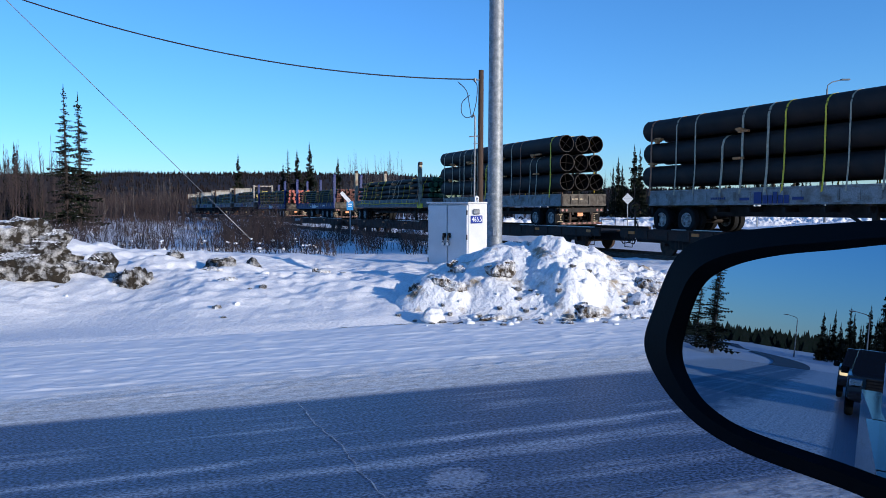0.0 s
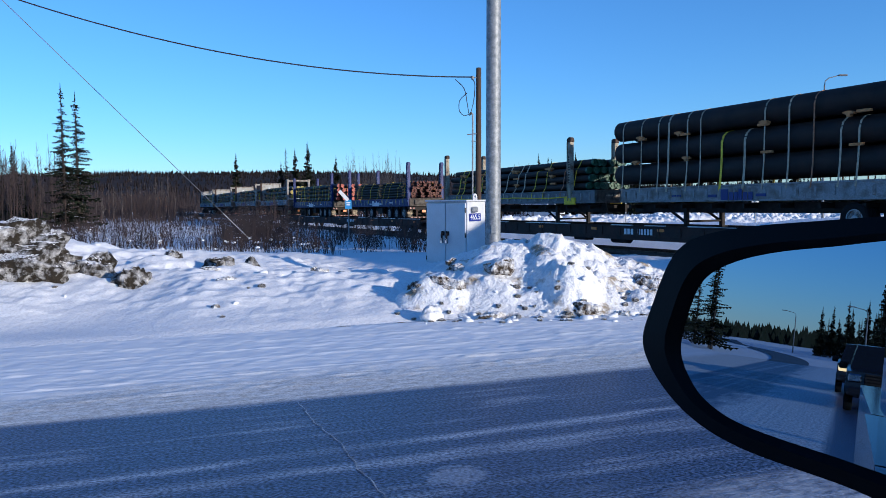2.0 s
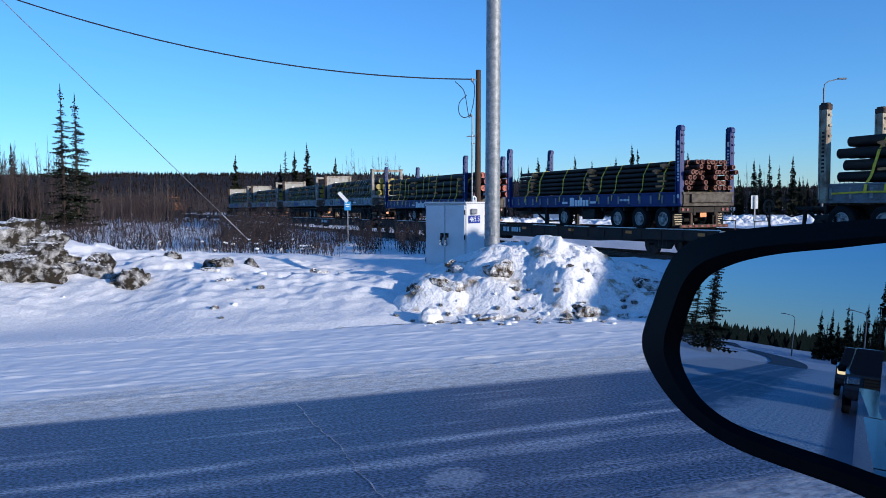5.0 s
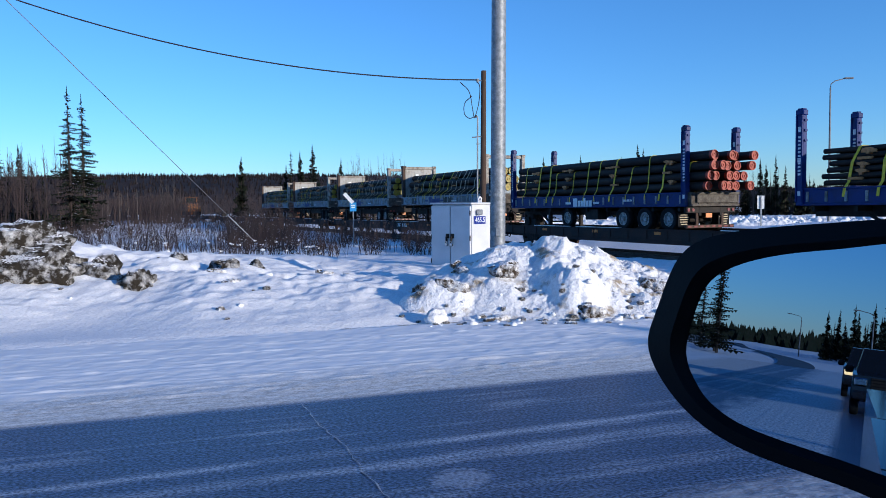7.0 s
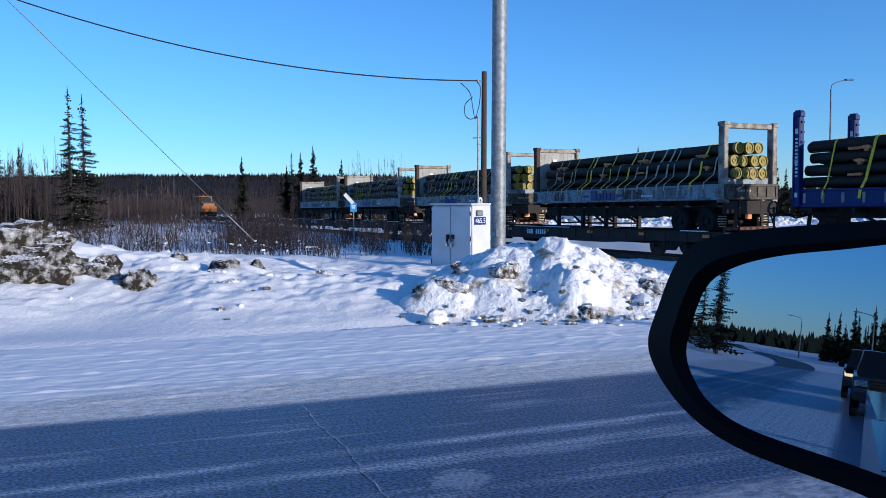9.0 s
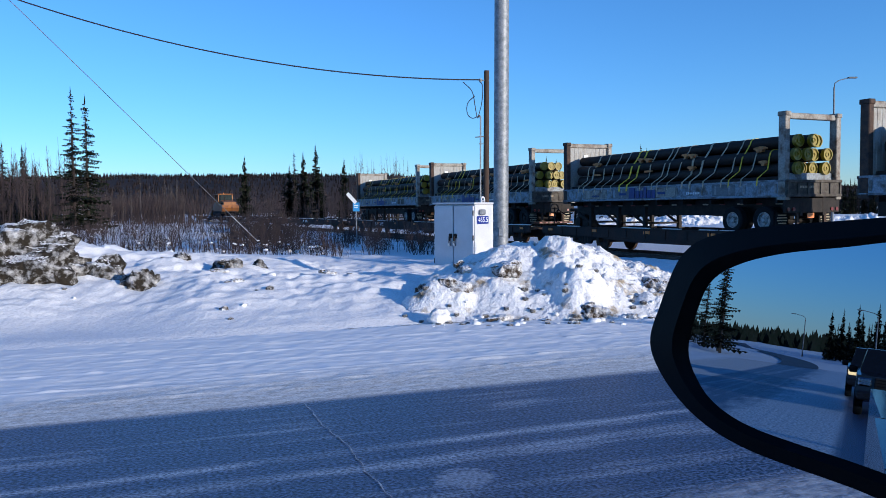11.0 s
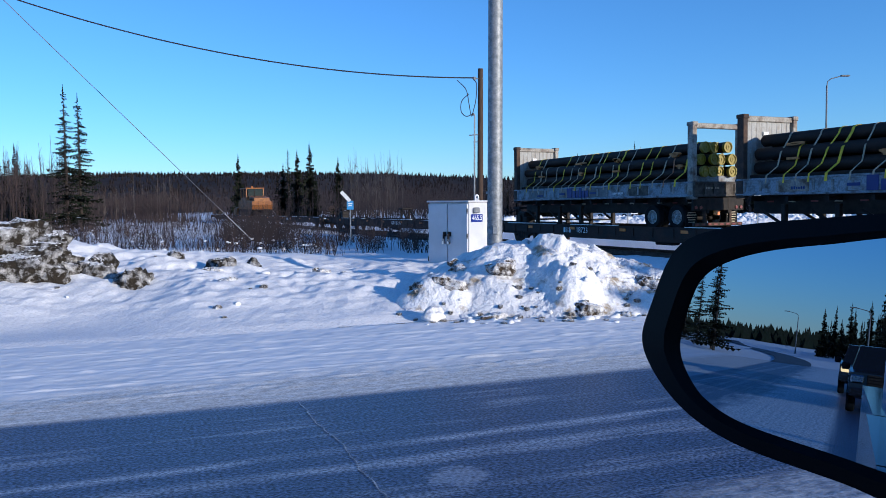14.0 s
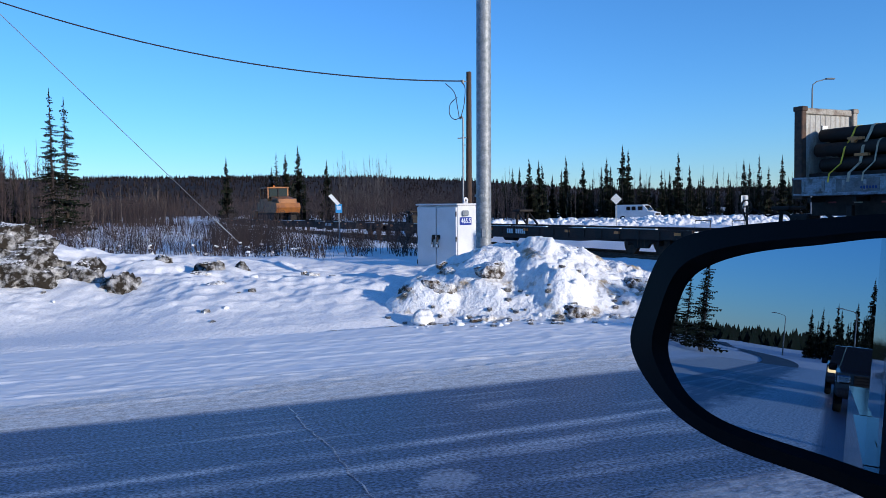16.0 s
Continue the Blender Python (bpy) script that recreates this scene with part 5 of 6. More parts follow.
def signal_cabinet():
    """The railway signal case: two doors on the shaded side, number plate on the sunlit side."""
    e = thing("signal_cabinet", pose(-0.44, 22.6, 0.06, 0, 0.6, -42), "pale grey metal signal cabinet with two padlocked doors", "cabinet")
    W, Dp, H = 1.52, 0.86, 1.94
    part("body", Build().box(W / 2, Dp / 2 + 0.02, H / 2, W, Dp - 0.04, H, c=0.015), CABINET, e)
    part("roof", Build().box(W / 2, Dp / 2, H + 0.03, W + 0.08, Dp + 0.08, 0.05, c=0.015), CABINET, e)
    part("lifting_eye", Build().tube((W - 0.02, Dp * 0.45, H + 0.14), (W + 0.01, Dp * 0.45, H + 0.14), 0.09, 0.04, 16).box(W - 0.005, Dp * 0.45, H + 0.06, 0.03, 0.18, 0.1), CABINET, e)
    for i in (0, 1):
        d = part("door", Build().box(W * (0.25 + 0.5 * i), 0.0, H / 2 + 0.02, W / 2 - 0.03, 0.05, H - 0.12, c=0.012), CABINET, e)
        x = W / 2 + (-0.09 if i == 0 else 0.09)
        part("handle", Build().line([(x, -0.03, 1.04), (x, -0.085, 1.02), (x, -0.085, 0.84), (x, -0.05, 0.76)], 0.03).box(x, -0.04, 1.04, 0.12, 0.04, 0.13, c=0.01), DARK_STEEL, d, "dark handle")
        part("padlock", Build().box(x + 0.0, -0.10, 0.80, 0.08, 0.04, 0.09, c=0.01).tube((x, -0.115, 0.87), (x, -0.085, 0.87), 0.035, 0.022, 10), CHROME, d, "brass padlock")
        for z in (0.3, 1.0, 1.7):
            part("hinge", Build().rod((0.02 if i == 0 else W - 0.02, -0.02, z - 0.07), (0.02 if i == 0 else W - 0.02, -0.02, z + 0.07), 0.018, 8), DARK_STEEL, d)
    plate = part("number_board", Build().box(W + 0.022, Dp * 0.42, H - 0.44, 0.012, 0.50, 0.22, c=0.003), SIGN_BLUE, e, "blue milepost number board")
    letters("numeral_marking", "465.5", 0.20, LETTER_WHITE, plate, Matrix.Translation((W + 0.032, Dp * 0.42, H - 0.44)) @ Matrix(((0, 0, 1, 0), (1, 0, 0, 0), (0, 1, 0, 0), (0, 0, 0, 1))), "white numerals")
    part("vent_hood", Build().box(W + 0.05, Dp * 0.36, H - 0.22, 0.10, 0.24, 0.16, c=0.03), GALV, e)
    return e


def galvanised_mast():
    b = Build()
    n = 24
    b.rod((0, 0, -0.3), (0.115, 0, 9.0), 0.168, n, 0.152, caps=True)
    e = thing("mast", pose(1.125, 17.0, 0.4), "tall galvanised steel mast behind the snow heap", "mast")
    part("shaft", b, GALV, e, smooth=True)
    part("hand_hole", Build().box(0.01, -0.165, 0.95, 0.10, 0.02, 0.18, c=0.008), GALV, e)
    part("band", Build().tube((0.0, 0, 1.75), (0.0, 0, 1.80), 0.175, 0.15, 24), GALV, e)


def wooden_post():
    e = thing("wooden_post", pose(1.28, 27.0, 0.0), "weathered brown wooden utility post with a cable and conduit", "post")
    part("post", Build().rod((0, 0, 0), (0.085, 0, 6.62), 0.115, 12, 0.09), POST_WOOD, e, smooth=True)
    part("conduit", Build().rod((-0.20, -0.06, 0.1), (-0.14, -0.06, 5.02), 0.028, 8).rod((-0.14, -0.06, 5.02), (-0.22, -0.06, 5.10), 0.035, 8), GALV, e)
    part("conduit_arm", Build().rod((-0.34, -0.06, 4.33), (0.05, -0.05, 4.36), 0.02, 6).rod((-0.2, -0.06, 4.1), (0.05, -0.05, 4.1), 0.015, 6), GALV, e)
    part("insulator", Build().rod((-0.20, -0.05, 6.28), (0.16, -0.05, 6.28), 0.02, 6).rod((-0.13, -0.05, 6.22), (-0.13, -0.05, 6.34), 0.045, 8), GALV, e)


def cables():
    """The service cable that sags in from the left, its drip loops, and a guy wire."""
    post = Vector((1.2, 26.95, 6.30))
    far = Vector((-17.0, 24.5, 9.93))
    pts = []
    for i in range(41):
        u = i / 40
        p = post.lerp(far, u)
        p.z -= 4 * 0.947 * u * (1 - u)
        pts.append(p)
    solid("overhead_cable", Build().line(pts, 0.022, 6), CABLE, Matrix(), "black overhead service cable sagging to the wooden post", "cable")
    loop = [(0.55, 26.9, 6.22), (0.85, 26.9, 5.9), (0.95, 26.88, 5.4), (1.02, 26.88, 5.0), (1.1, 26.9, 5.08)]
    loop2 = [(0.95, 26.9, 5.75), (0.70, 26.9, 5.5), (0.68, 26.9, 5.15), (0.85, 26.88, 4.98), (1.08, 26.9, 5.06)]
    loop3 = [(1.12, 26.9, 6.24), (1.22, 26.88, 6.05), (1.18, 26.88, 5.5), (1.05, 26.88, 5.0)]

    def smooth_path(q):
        q = [Vector(p) for p in q]
        q = [2 * q[0] - q[1]] + q + [2 * q[-1] - q[-2]]
        out = []
        for i in range(1, len(q) - 2):
            for k in range(8):
                t = k / 8
                out.append(0.5 * (2 * q[i] + (q[i + 1] - q[i - 1]) * t + (2 * q[i - 1] - 5 * q[i] + 4 * q[i + 1] - q[i + 2]) * t * t + (3 * q[i] - q[i - 1] - 3 * q[i + 1] + q[i + 2]) * t ** 3))
        return out + [q[-2]]
    for q in (loop, loop2, loop3):
        solid("drip_loop", Build().line(smooth_path(q), 0.014, 6), CABLE, Matrix(), "thin cable loop hanging beside the wooden post", "cable", "drip loops")
    a, b = Vector((-8.25, 33.2, 0.55)), Vector((-13.9, 25.0, 8.62))
    g = thing("guy_wire", Matrix.Translation(a), "grey steel guy wire running down to the snow", "guy wire")
    part("wire", Build().line([Vector((0, 0, 0)), (b - a) * 0.5, (b - a) * 1.15], 0.012, 6), CABLE_GREY, g)
    part("guard", Build().line([Vector((0, 0, 0)), (b - a) * 0.14], 0.018, 8), SIGN_BACK, g, "pale guy guard tube")


def marker_sign():
    e = thing("marker_sign", pose(-4.2, 35.0, z_at(-4.2, 35.0) - 0.05), "small blue sign on a post below a slanting white board", "sign")
    part("post", Build().box(0, 0.03, 1.0, 0.05, 0.03, 2.0), GALV, e)
    pl = part("plate", Build().box(0, 0, 1.88, 0.30, 0.015, 0.40, c=0.004), SIGN_LIGHT, e, "sky-blue plate")
    part("plate_mark", Build().box(0, -0.012, 1.95, 0.2, 0.004, 0.05).box(0, -0.012, 1.86, 0.16, 0.004, 0.05), LETTER_WHITE, pl)
    part("slanting_board", Build().box(-0.20, 0.0, 2.28, 0.16, 0.02, 0.58, Matrix.Rotation(radians(-42), 3, "Y")), SIGN_WHITE, e, "white board")


def far_signs():
    e = thing("diamond_sign", pose(0.2394 * 58, 58, 0), "white diamond warning sign on a thin post across the tracks", "sign")
    part("post", Build().box(0, 0.03, 1.1, 0.07, 0.05, 2.2), GALV, e)
    part("plate", Build().box(0, 0, 2.42, 0.60, 0.015, 0.60, Matrix.Rotation(radians(45), 3, "Y")), SIGN_BACK, e)
    part("brace", Build().box(0, -0.02, 2.42, 0.70, 0.02, 0.03), GALV, e)
    e = thing("roadside_sign", pose(0.4071 * 50, 50, 0), "back of a rectangular aluminium road sign on a post", "sign")
    part("post", Build().box(0, -0.03, 1.2, 0.08, 0.05, 2.4), GALV, e)
    part("plate", Build().box(0, 0.02, 2.02, 0.46, 0.015, 0.86, c=0.004), SIGN_BACK, e)


def street_lamp(at, label, H=9.5, arm=1.6, side=1):
    e = thing("street_lamp", at, label, "street lamp", "street lamps")
    part("pole", Build().rod((0, 0, 0), (0, 0, H - 0.5), 0.085, 12, 0.05), GREY_DARK, e, smooth=True)
    part("arm", Build().line([(0, 0, H - 0.6), (0.04 * side, 0, H - 0.25), (0.3 * side, 0, H - 0.05), (arm * side, 0, H + 0.12)], 0.035, 8), GREY_DARK, e)
    part("lamp_head", Build().box((arm + 0.2) * side, 0, H + 0.12, 0.60, 0.24, 0.10, c=0.04), GREY_DARK, e)
    return e


def pickup(name, at, label, lit):
    """A dark pickup truck, front towards +x, origin at its front on the road, centre line at y = 0."""
    e = thing(name, at, label, "pickup truck")
    body = Build().prism([(0, 0.55), (-0.05, 1.12), (-1.55, 1.20), (-3.9, 1.20), (-5.6, 1.18), (-5.65, 0.5), (-5.0, 0.42), (-0.6, 0.40)], -0.98, 0.98)
    part("body", body, CAR_BLACK, e)
    cab = part("cab", Build().add([(-1.45, -0.9, 1.18), (-1.45, 0.9, 1.18), (-3.85, 0.9, 1.18), (-3.85, -0.9, 1.18), (-2.15, -0.74, 1.84), (-2.15, 0.74, 1.84), (-3.5, 0.74, 1.86), (-3.5, -0.74, 1.86)],
                                  [(0, 1, 5, 4), (1, 2, 6, 5), (2, 3, 7, 6), (3, 0, 4, 7), (4, 5, 6, 7)]), CAR_BLACK, e)
    part("windscreen", Build().add([(-1.50, -0.8, 1.23), (-1.50, 0.8, 1.23), (-2.09, 0.68, 1.79), (-2.09, -0.68, 1.79)], [(0, 1, 2, 3)]), CAR_GLASS, cab)
    part("grille", Build().box(0.01, 0, 0.92, 0.06, 1.1, 0.34, c=0.02), DARK_STEEL, e)
    gb = Build()
    for i in range(4):
        gb.box(0.05, 0, 0.80 + i * 0.08, 0.02, 1.0, 0.03)
    part("grille_bar", gb, MIRROR_PLASTIC, e)
    part("bumper", Build().box(0.06, 0, 0.60, 0.16, 1.9, 0.24, c=0.05), CAR_BLACK, e, "black front bumper")
    for y in (-0.78, 0.78):
        part("headlight", Build().box(0.0, y, 0.95, 0.12, 0.32, 0.22, c=0.04), HEADLIGHT if lit else CHROME, e)
        part("door_mirror", Build().box(-1.75, y * 1.38, 1.22, 0.12, 0.22, 0.2, c=0.04), MIRROR_PLASTIC, e)
        for x in (-1.0, -4.5):
            w = part("wheel", TYRE, RUBBER, e, at=pose(x, y * 1.14, 0.40, 0, 0, 0 if y < 0 else 180) @ Matrix.Scale(0.88, 4))
            part("rim", RIMM, RIM, w)
    return e


ROAD_YAW = math.degrees(math.atan2(FWD.y, FWD.x))


def waiting_traffic():
    p = road(-22.3, -0.55)
    pickup("pickup_truck", pose(p.x, p.y, 0, 0, 0, ROAD_YAW), "black pickup truck waiting in the queue on the snowy road", False)
    p = road(-30.6, -0.25)
    pickup("pickup_truck", pose(p.x, p.y, 0, 0, 0, ROAD_YAW), "black pickup truck with an amber headlight lit in the queue", True)


def own_truck():
    """The pickup from whose driver's window the scene is seen, with its door mirror. x runs forward, y to its left."""
    e = thing("driver_pickup", pose(0, 0, 0, 0, 0, ROAD_YAW), "dark blue pickup seen from its driver's window", "pickup truck")
    part("door", Build().prism([(-0.62, 0.62), (0.75, 0.62), (0.78, 1.50), (-0.62, 1.54)], 0.34, 0.42), CAR_DOOR, e)
    part("rear_door", Build().prism([(-1.75, 0.62), (-0.64, 0.62), (-0.64, 1.54), (-1.75, 1.56)], 0.34, 0.42), CAR_DOOR, e)
    part("bed_side", Build().prism([(-4.0, 0.62), (-1.78, 0.62), (-1.78, 1.56), (-4.0, 1.56)], 0.30, 0.40), CAR_DOOR, e)
    part("fender", Build().prism([(0.8, 0.62), (2.2, 0.62), (2.15, 0.95), (0.82, 1.12)], 0.30, 0.40), CAR_DOOR, e)
    part("door_handle", Build().box(-0.45, 0.44, 1.32, 0.22, 0.035, 0.045, c=0.01), CHROME, e, "chrome handle")
    part("door_handle", Build().box(-1.55, 0.44, 1.34, 0.22, 0.035, 0.045, c=0.01), CHROME, e, "chrome handle")
    part("trim_strip", Build().box(-0.5, 0.425, 0.95, 2.3, 0.02, 0.05, c=0.005), CHROME, e, "chrome trim strip")
    part("far_side", Build().prism([(-4.0, 0.55), (2.2, 0.55), (2.15, 0.95), (0.8, 1.15), (-4.0, 1.56)], -1.62, -1.52), CAR_DOOR, e)
    part("floor", Build().box(-0.7, -0.6, 0.58, 6.6, 2.0, 0.08), DARK_STEEL, e)
    part("bonnet", Build().box(1.5, -0.6, 1.04, 1.35, 1.9, 0.08, c=0.03), CAR_DOOR, e)
    part("cab_back", Build().box(-1.76, -0.6, 1.3, 0.06, 1.9, 1.4), CAR_DOOR, e)
    part("roof", Build().box(-0.75, -0.6, 2.28, 2.0, 1.84, 0.06, c=0.02), CAR_DOOR, e)
    part("dashboard", Build().box(0.95, -0.7, 1.30, 0.5, 1.7, 0.3, c=0.06), MIRROR_PLASTIC, e)
    part("rear_pillar", Build().box(-0.70, 0.36, 1.9, 0.14, 0.06, 0.74), CAR_DOOR, e)
    part("rear_side_glass", Build().box(-1.23, 0.37, 1.9, 0.92, 0.02, 0.70), CAR_GLASS, e)
    part("far_glass", Build().box(-0.7, -1.50, 1.9, 2.0, 0.02, 0.72), CAR_GLASS, e)
    for x in (1.7, -3.0):
        for y in (0.28, -1.5):
            w = part("wheel", TYRE, RUBBER, e, at=pose(x, y, 0.42, 0, 0, 0 if y < 0 else 180) @ Matrix.Scale(0.93, 4))
            part("rim", RIMM, RIM, w)
    # the door mirror: housing, rim and glass in the plane of the glass
    nm = Vector((-0.7592, -0.6446, 0.0896)).normalized()
    ex = UP.cross(nm).normalized()
    ez = nm.cross(ex)
    at = Vector((0.3042, 0.67, 1.7727))
    m = Matrix(((ex.x, -nm.x, ez.x, at.x), (ex.y, -nm.y, ez.y, at.y), (ex.z, -nm.z, ez.z, at.z), (0, 0, 0, 1)))
    local = e.matrix_basis.inverted() @ m

    def ring(pts, n=8):
        """A closed smooth outline through a few corners."""
        q, out = [Vector((*p, 0)) for p in pts], []
        k = len(q)
        for i in range(k):
            a, b, c, d = q[i - 1], q[i], q[(i + 1) % k], q[(i + 2) % k]
            for j in range(n):
                t = j / n
                out.append(0.5 * (2 * b + (c - a) * t + (2 * a - 5 * b + 4 * c - d) * t * t + (3 * b - a - 3 * c + d) * t ** 3))
        return [(p.x, p.y) for p in out]
    outer = ring([(-0.147, -0.020), (-0.1385, 0.0269), (-0.1148, 0.0795), (-0.0708, 0.1001), (0.0179, 0.1103), (0.11, 0.114), (0.145, 0.09), (0.15, 0.0), (0.145, -0.09), (0.11, -0.115), (0.0534, -0.1072), (-0.0469, -0.0951), (-0.108, -0.0675)])
    inner = ring([(-0.1045, -0.0153), (-0.0958, 0.0281), (-0.0824, 0.0538), (-0.0573, 0.0692), (-0.0201, 0.0799), (0.0286, 0.0869), (0.10, 0.094), (0.13, 0.07), (0.133, 0.0), (0.128, -0.07), (0.10, -0.089), (0.0431, -0.0846), (-0.0316, -0.0762), (-0.0688, -0.0639), (-0.0909, -0.0452)])
    n = len(outer)
    h = Build()
    layers = [(1.0, -0.004), (1.0, 0.012), (0.985, 0.045), (0.90, 0.085), (0.70, 0.115), (0.4, 0.13)]
    for s, y in layers:
        h.v += [(x * s + 0.02 * (1 - s), y, z * s) for x, z in outer]
    h.f += [(j * n + i, j * n + (i + 1) % n, (j + 1) * n + (i + 1) % n, (j + 1) * n + i) for j in range(len(layers) - 1) for i in range(n)]
    h.f.append(tuple(range((len(layers) - 1) * n, len(layers) * n)))
    # the rim turns in towards the glass, sampled by angle
    def by_angle(o, a):
        best = max(o, key=lambda p: math.cos(math.atan2(p[1], p[0]) - a))
        return best
    k0, k = len(h.v), 96
    for i in range(k):
        a = 2 * math.pi * i / k
        for (x, z), y in ((by_angle(outer, a), -0.004), ((by_angle(outer, a)[0] * 0.35 + by_angle(inner, a)[0] * 0.65, by_angle(outer, a)[1] * 0.35 + by_angle(inner, a)[1] * 0.65), -0.009), (by_angle(inner, a), 0.003)):
            h.v.append((x, y, z))
    h.f += [(k0 + i * 3 + j, k0 + ((i + 1) % k) * 3 + j, k0 + ((i + 1) % k) * 3 + j + 1, k0 + i * 3 + j + 1) for i in range(k) for j in range(2)]
    door_mirror = part("door_mirror", h, MIRROR_PLASTIC, e, "black plastic door mirror", at=local, smooth=True)
    g = Build()
    g.v = [(x * 1.02, 0.0, z * 1.02) for x, z in inner] + [(x * 1.02, 0.004, z * 1.02) for x, z in inner]
    g.f = [tuple(range(len(inner))), tuple(range(len(inner), 2 * len(inner)))[::-1]]
    part("mirror_glass", g, mirror_mat, door_mirror, "flat mirror glass")
    part("mirror_arm", Build().rod((0.10, 0.06, -0.05), (0.24, 0.02, -0.10), 0.03, 10), MIRROR_PLASTIC, door_mirror)
    return e


def van():
    """A white panel van that creeps along the far road, front towards +x, origin at mid-length on the road."""
    e = thing("white_van", Matrix(), "white panel van with dark side windows on the far road", "van")
    part("body", Build().prism([(2.55, 0.45), (2.6, 1.05), (1.75, 1.25), (1.15, 1.98), (0.9, 2.08), (-2.5, 2.08), (-2.6, 1.9), (-2.6, 0.45)], -0.98, 0.98), VAN_WHITE, e)
    for x, w in ((0.72, 0.62), (-0.15, 0.55), (-0.85, 0.55)):
        part("side_window", Build().box(x, -0.985, 1.62, w, 0.02, 0.46, c=0.005), CAR_GLASS, e)
    part("windscreen", Build().add([(1.73, -0.85, 1.30), (1.73, 0.85, 1.30), (1.20, 0.8, 1.95), (1.20, -0.8, 1.95)], [(0, 1, 2, 3)]), CAR_GLASS, e)
    part("bumper", Build().box(2.6, 0, 0.55, 0.14, 1.9, 0.22, c=0.04), DARK_STEEL, e)
    part("grille", Build().box(2.6, 0, 0.88, 0.06, 1.4, 0.24), DARK_STEEL, e)
    for x in (1.65, -1.6):
        for y in (-0.9, 0.9):
            w = part("wheel", TYRE, RUBBER, e, at=pose(x, y, 0.36, 0, 0, 0 if y < 0 else 180) @ Matrix.Scale(0.8, 4))
            part("rim", RIMM, RIM, w)
    return e


signal_cabinet()
galvanised_mast()
wooden_post()
cables()
marker_sign()
far_signs()
street_lamp(pose(0.4945 * 52, 52, 0), "tall street lamp with a curved arm across the tracks", 10.08, 1.0, 1)
waiting_traffic()
own_truck()
VAN = van()
for a, b, side in ((-78, -1.0, 1), (-52, -3.2, 1), (-108, 6.5, 1)):
    p = road(a, b)
    street_lamp(pose(p.x, p.y, 0, 0, 0, ROAD_YAW + 90), "street lamp beside the snowy road behind the truck", 5.2 if b > -3 else 5.0, 1.2, side)


# ---------------------------------------------------------------- trees and brush
def spruce_mesh(seed, H, R, bare=0.06, snowy=False):
    """Trunk and crown of a spruce: whorls of drooping branches, each carrying irregular needle clumps."""
    rng = random.Random(seed)
    trunk, crown, frost = Build(), Build(), Build()
    trunk.rod((0, 0, -0.4), (0, 0, H), 0.014 * H, 7, 0.004)
    fine = 0.48 if snowy else 1.0
    z = H * bare
    while z < H * 0.985:
        u = z / H
        reach = R * (1 - u) ** 0.95 * (0.78 + 0.22 * math.sin(u * 37 + seed)) + 0.06
        for k in range(rng.randint(5, 8)):
            if rng.random() < (0.38 if snowy else 0.12):
                continue
            a = rng.uniform(0, 2 * math.pi)
            L = reach * (rng.uniform(0.35, 1.3) if snowy else rng.uniform(0.55, 1.15))
            droop = rng.uniform(0.15, 0.5)
            d, side = Vector((math.cos(a), math.sin(a), 0)), Vector((-math.sin(a), math.cos(a), 0))
            n = (5 if snowy else 3) if L > 0.5 else 2
            for j in range(n):
                t = (j + 0.45) / n
                c = Vector((0, 0, z + (0.1 * math.sin(k * 2.4) if snowy else 0))) + d * L * t + UP * (-droop * L * t + 0.22 * L * t * t)
                w = L * 0.36 * (1.25 - 0.7 * t) * rng.uniform(0.7, 1.3) * fine + 0.08 * fine
                l2 = L / n * rng.uniform(0.6, 0.9)
                tilt = UP * rng.uniform(-0.25, 0.12)
                p = [c - d * l2 - side * w * 0.25, c - side * w + tilt * w, c + d * l2 * 1.1 + UP * rng.uniform(-0.2, 0.05) * l2, c + side * w + tilt * w]
                low = [c - d * l2 * 0.7, c + d * l2 * 0.8, c + d * l2 * 0.2 - UP * (w * rng.uniform(0.7, 1.3) * (0.6 if snowy else 1) + 0.1 * fine)]
                crown.add(p, [(0, 1, 2, 3)]).add(low, [(0, 1, 2)])
                if snowy and u < 0.45 and rng.random() < 0.12:
                    frost.add([q + UP * 0.03 + (c - q) * 0.45 for q in p], [(0, 1, 2, 3)])
        z += H * (rng.uniform(0.012, 0.022) if snowy else rng.uniform(0.016, 0.026))
    crown.rod((0, 0, H * 0.95), (0, 0, H * 1.02), 0.05, 5, 0.01)
    ms = []
    for b, nm, mt in ((trunk, "trunk", BARK), (crown, "crown", NEEDLES), (frost, "snow_load", FROST)):
        me = bpy.data.meshes.new(nm)
        me.from_pydata([tuple(p) for p in b.v], [], b.f)
        me.materials.append(mt)
        ms.append(me)
    return ms


SPRUCES = [spruce_mesh(100 + k, 10.0, r, bare, k > 4) for k, (r, bare) in enumerate(((1.7, 0.05), (1.35, 0.08), (1.95, 0.04), (1.15, 0.12), (1.55, 0.05), (1.9, 0.05), (2.1, 0.05)))]


def spruce(x, y, H, kind, group="spruces", z=None, label="dark narrow spruce with drooping branches"):
    e = thing("spruce", pose(x, y, (0.2 if z is None else z) - 0.1, 0, 0, (x * 37 + y * 17) % 360) @ Matrix.Scale(H / 10.0, 4), label, "tree", group)
    t, c, f = SPRUCES[kind]
    part("trunk", t, BARK, e)
    part("crown", c, NEEDLES, e)
    if len(f.polygons):
        tagged(part("snow_load", f, FROST, e), kind="stuff")
    return e


def from_ray(a, elev, y):
    """A tree's foot place and height from its bearing, its top's rise and its distance."""
    return a * y, y, 1.9 + elev * y


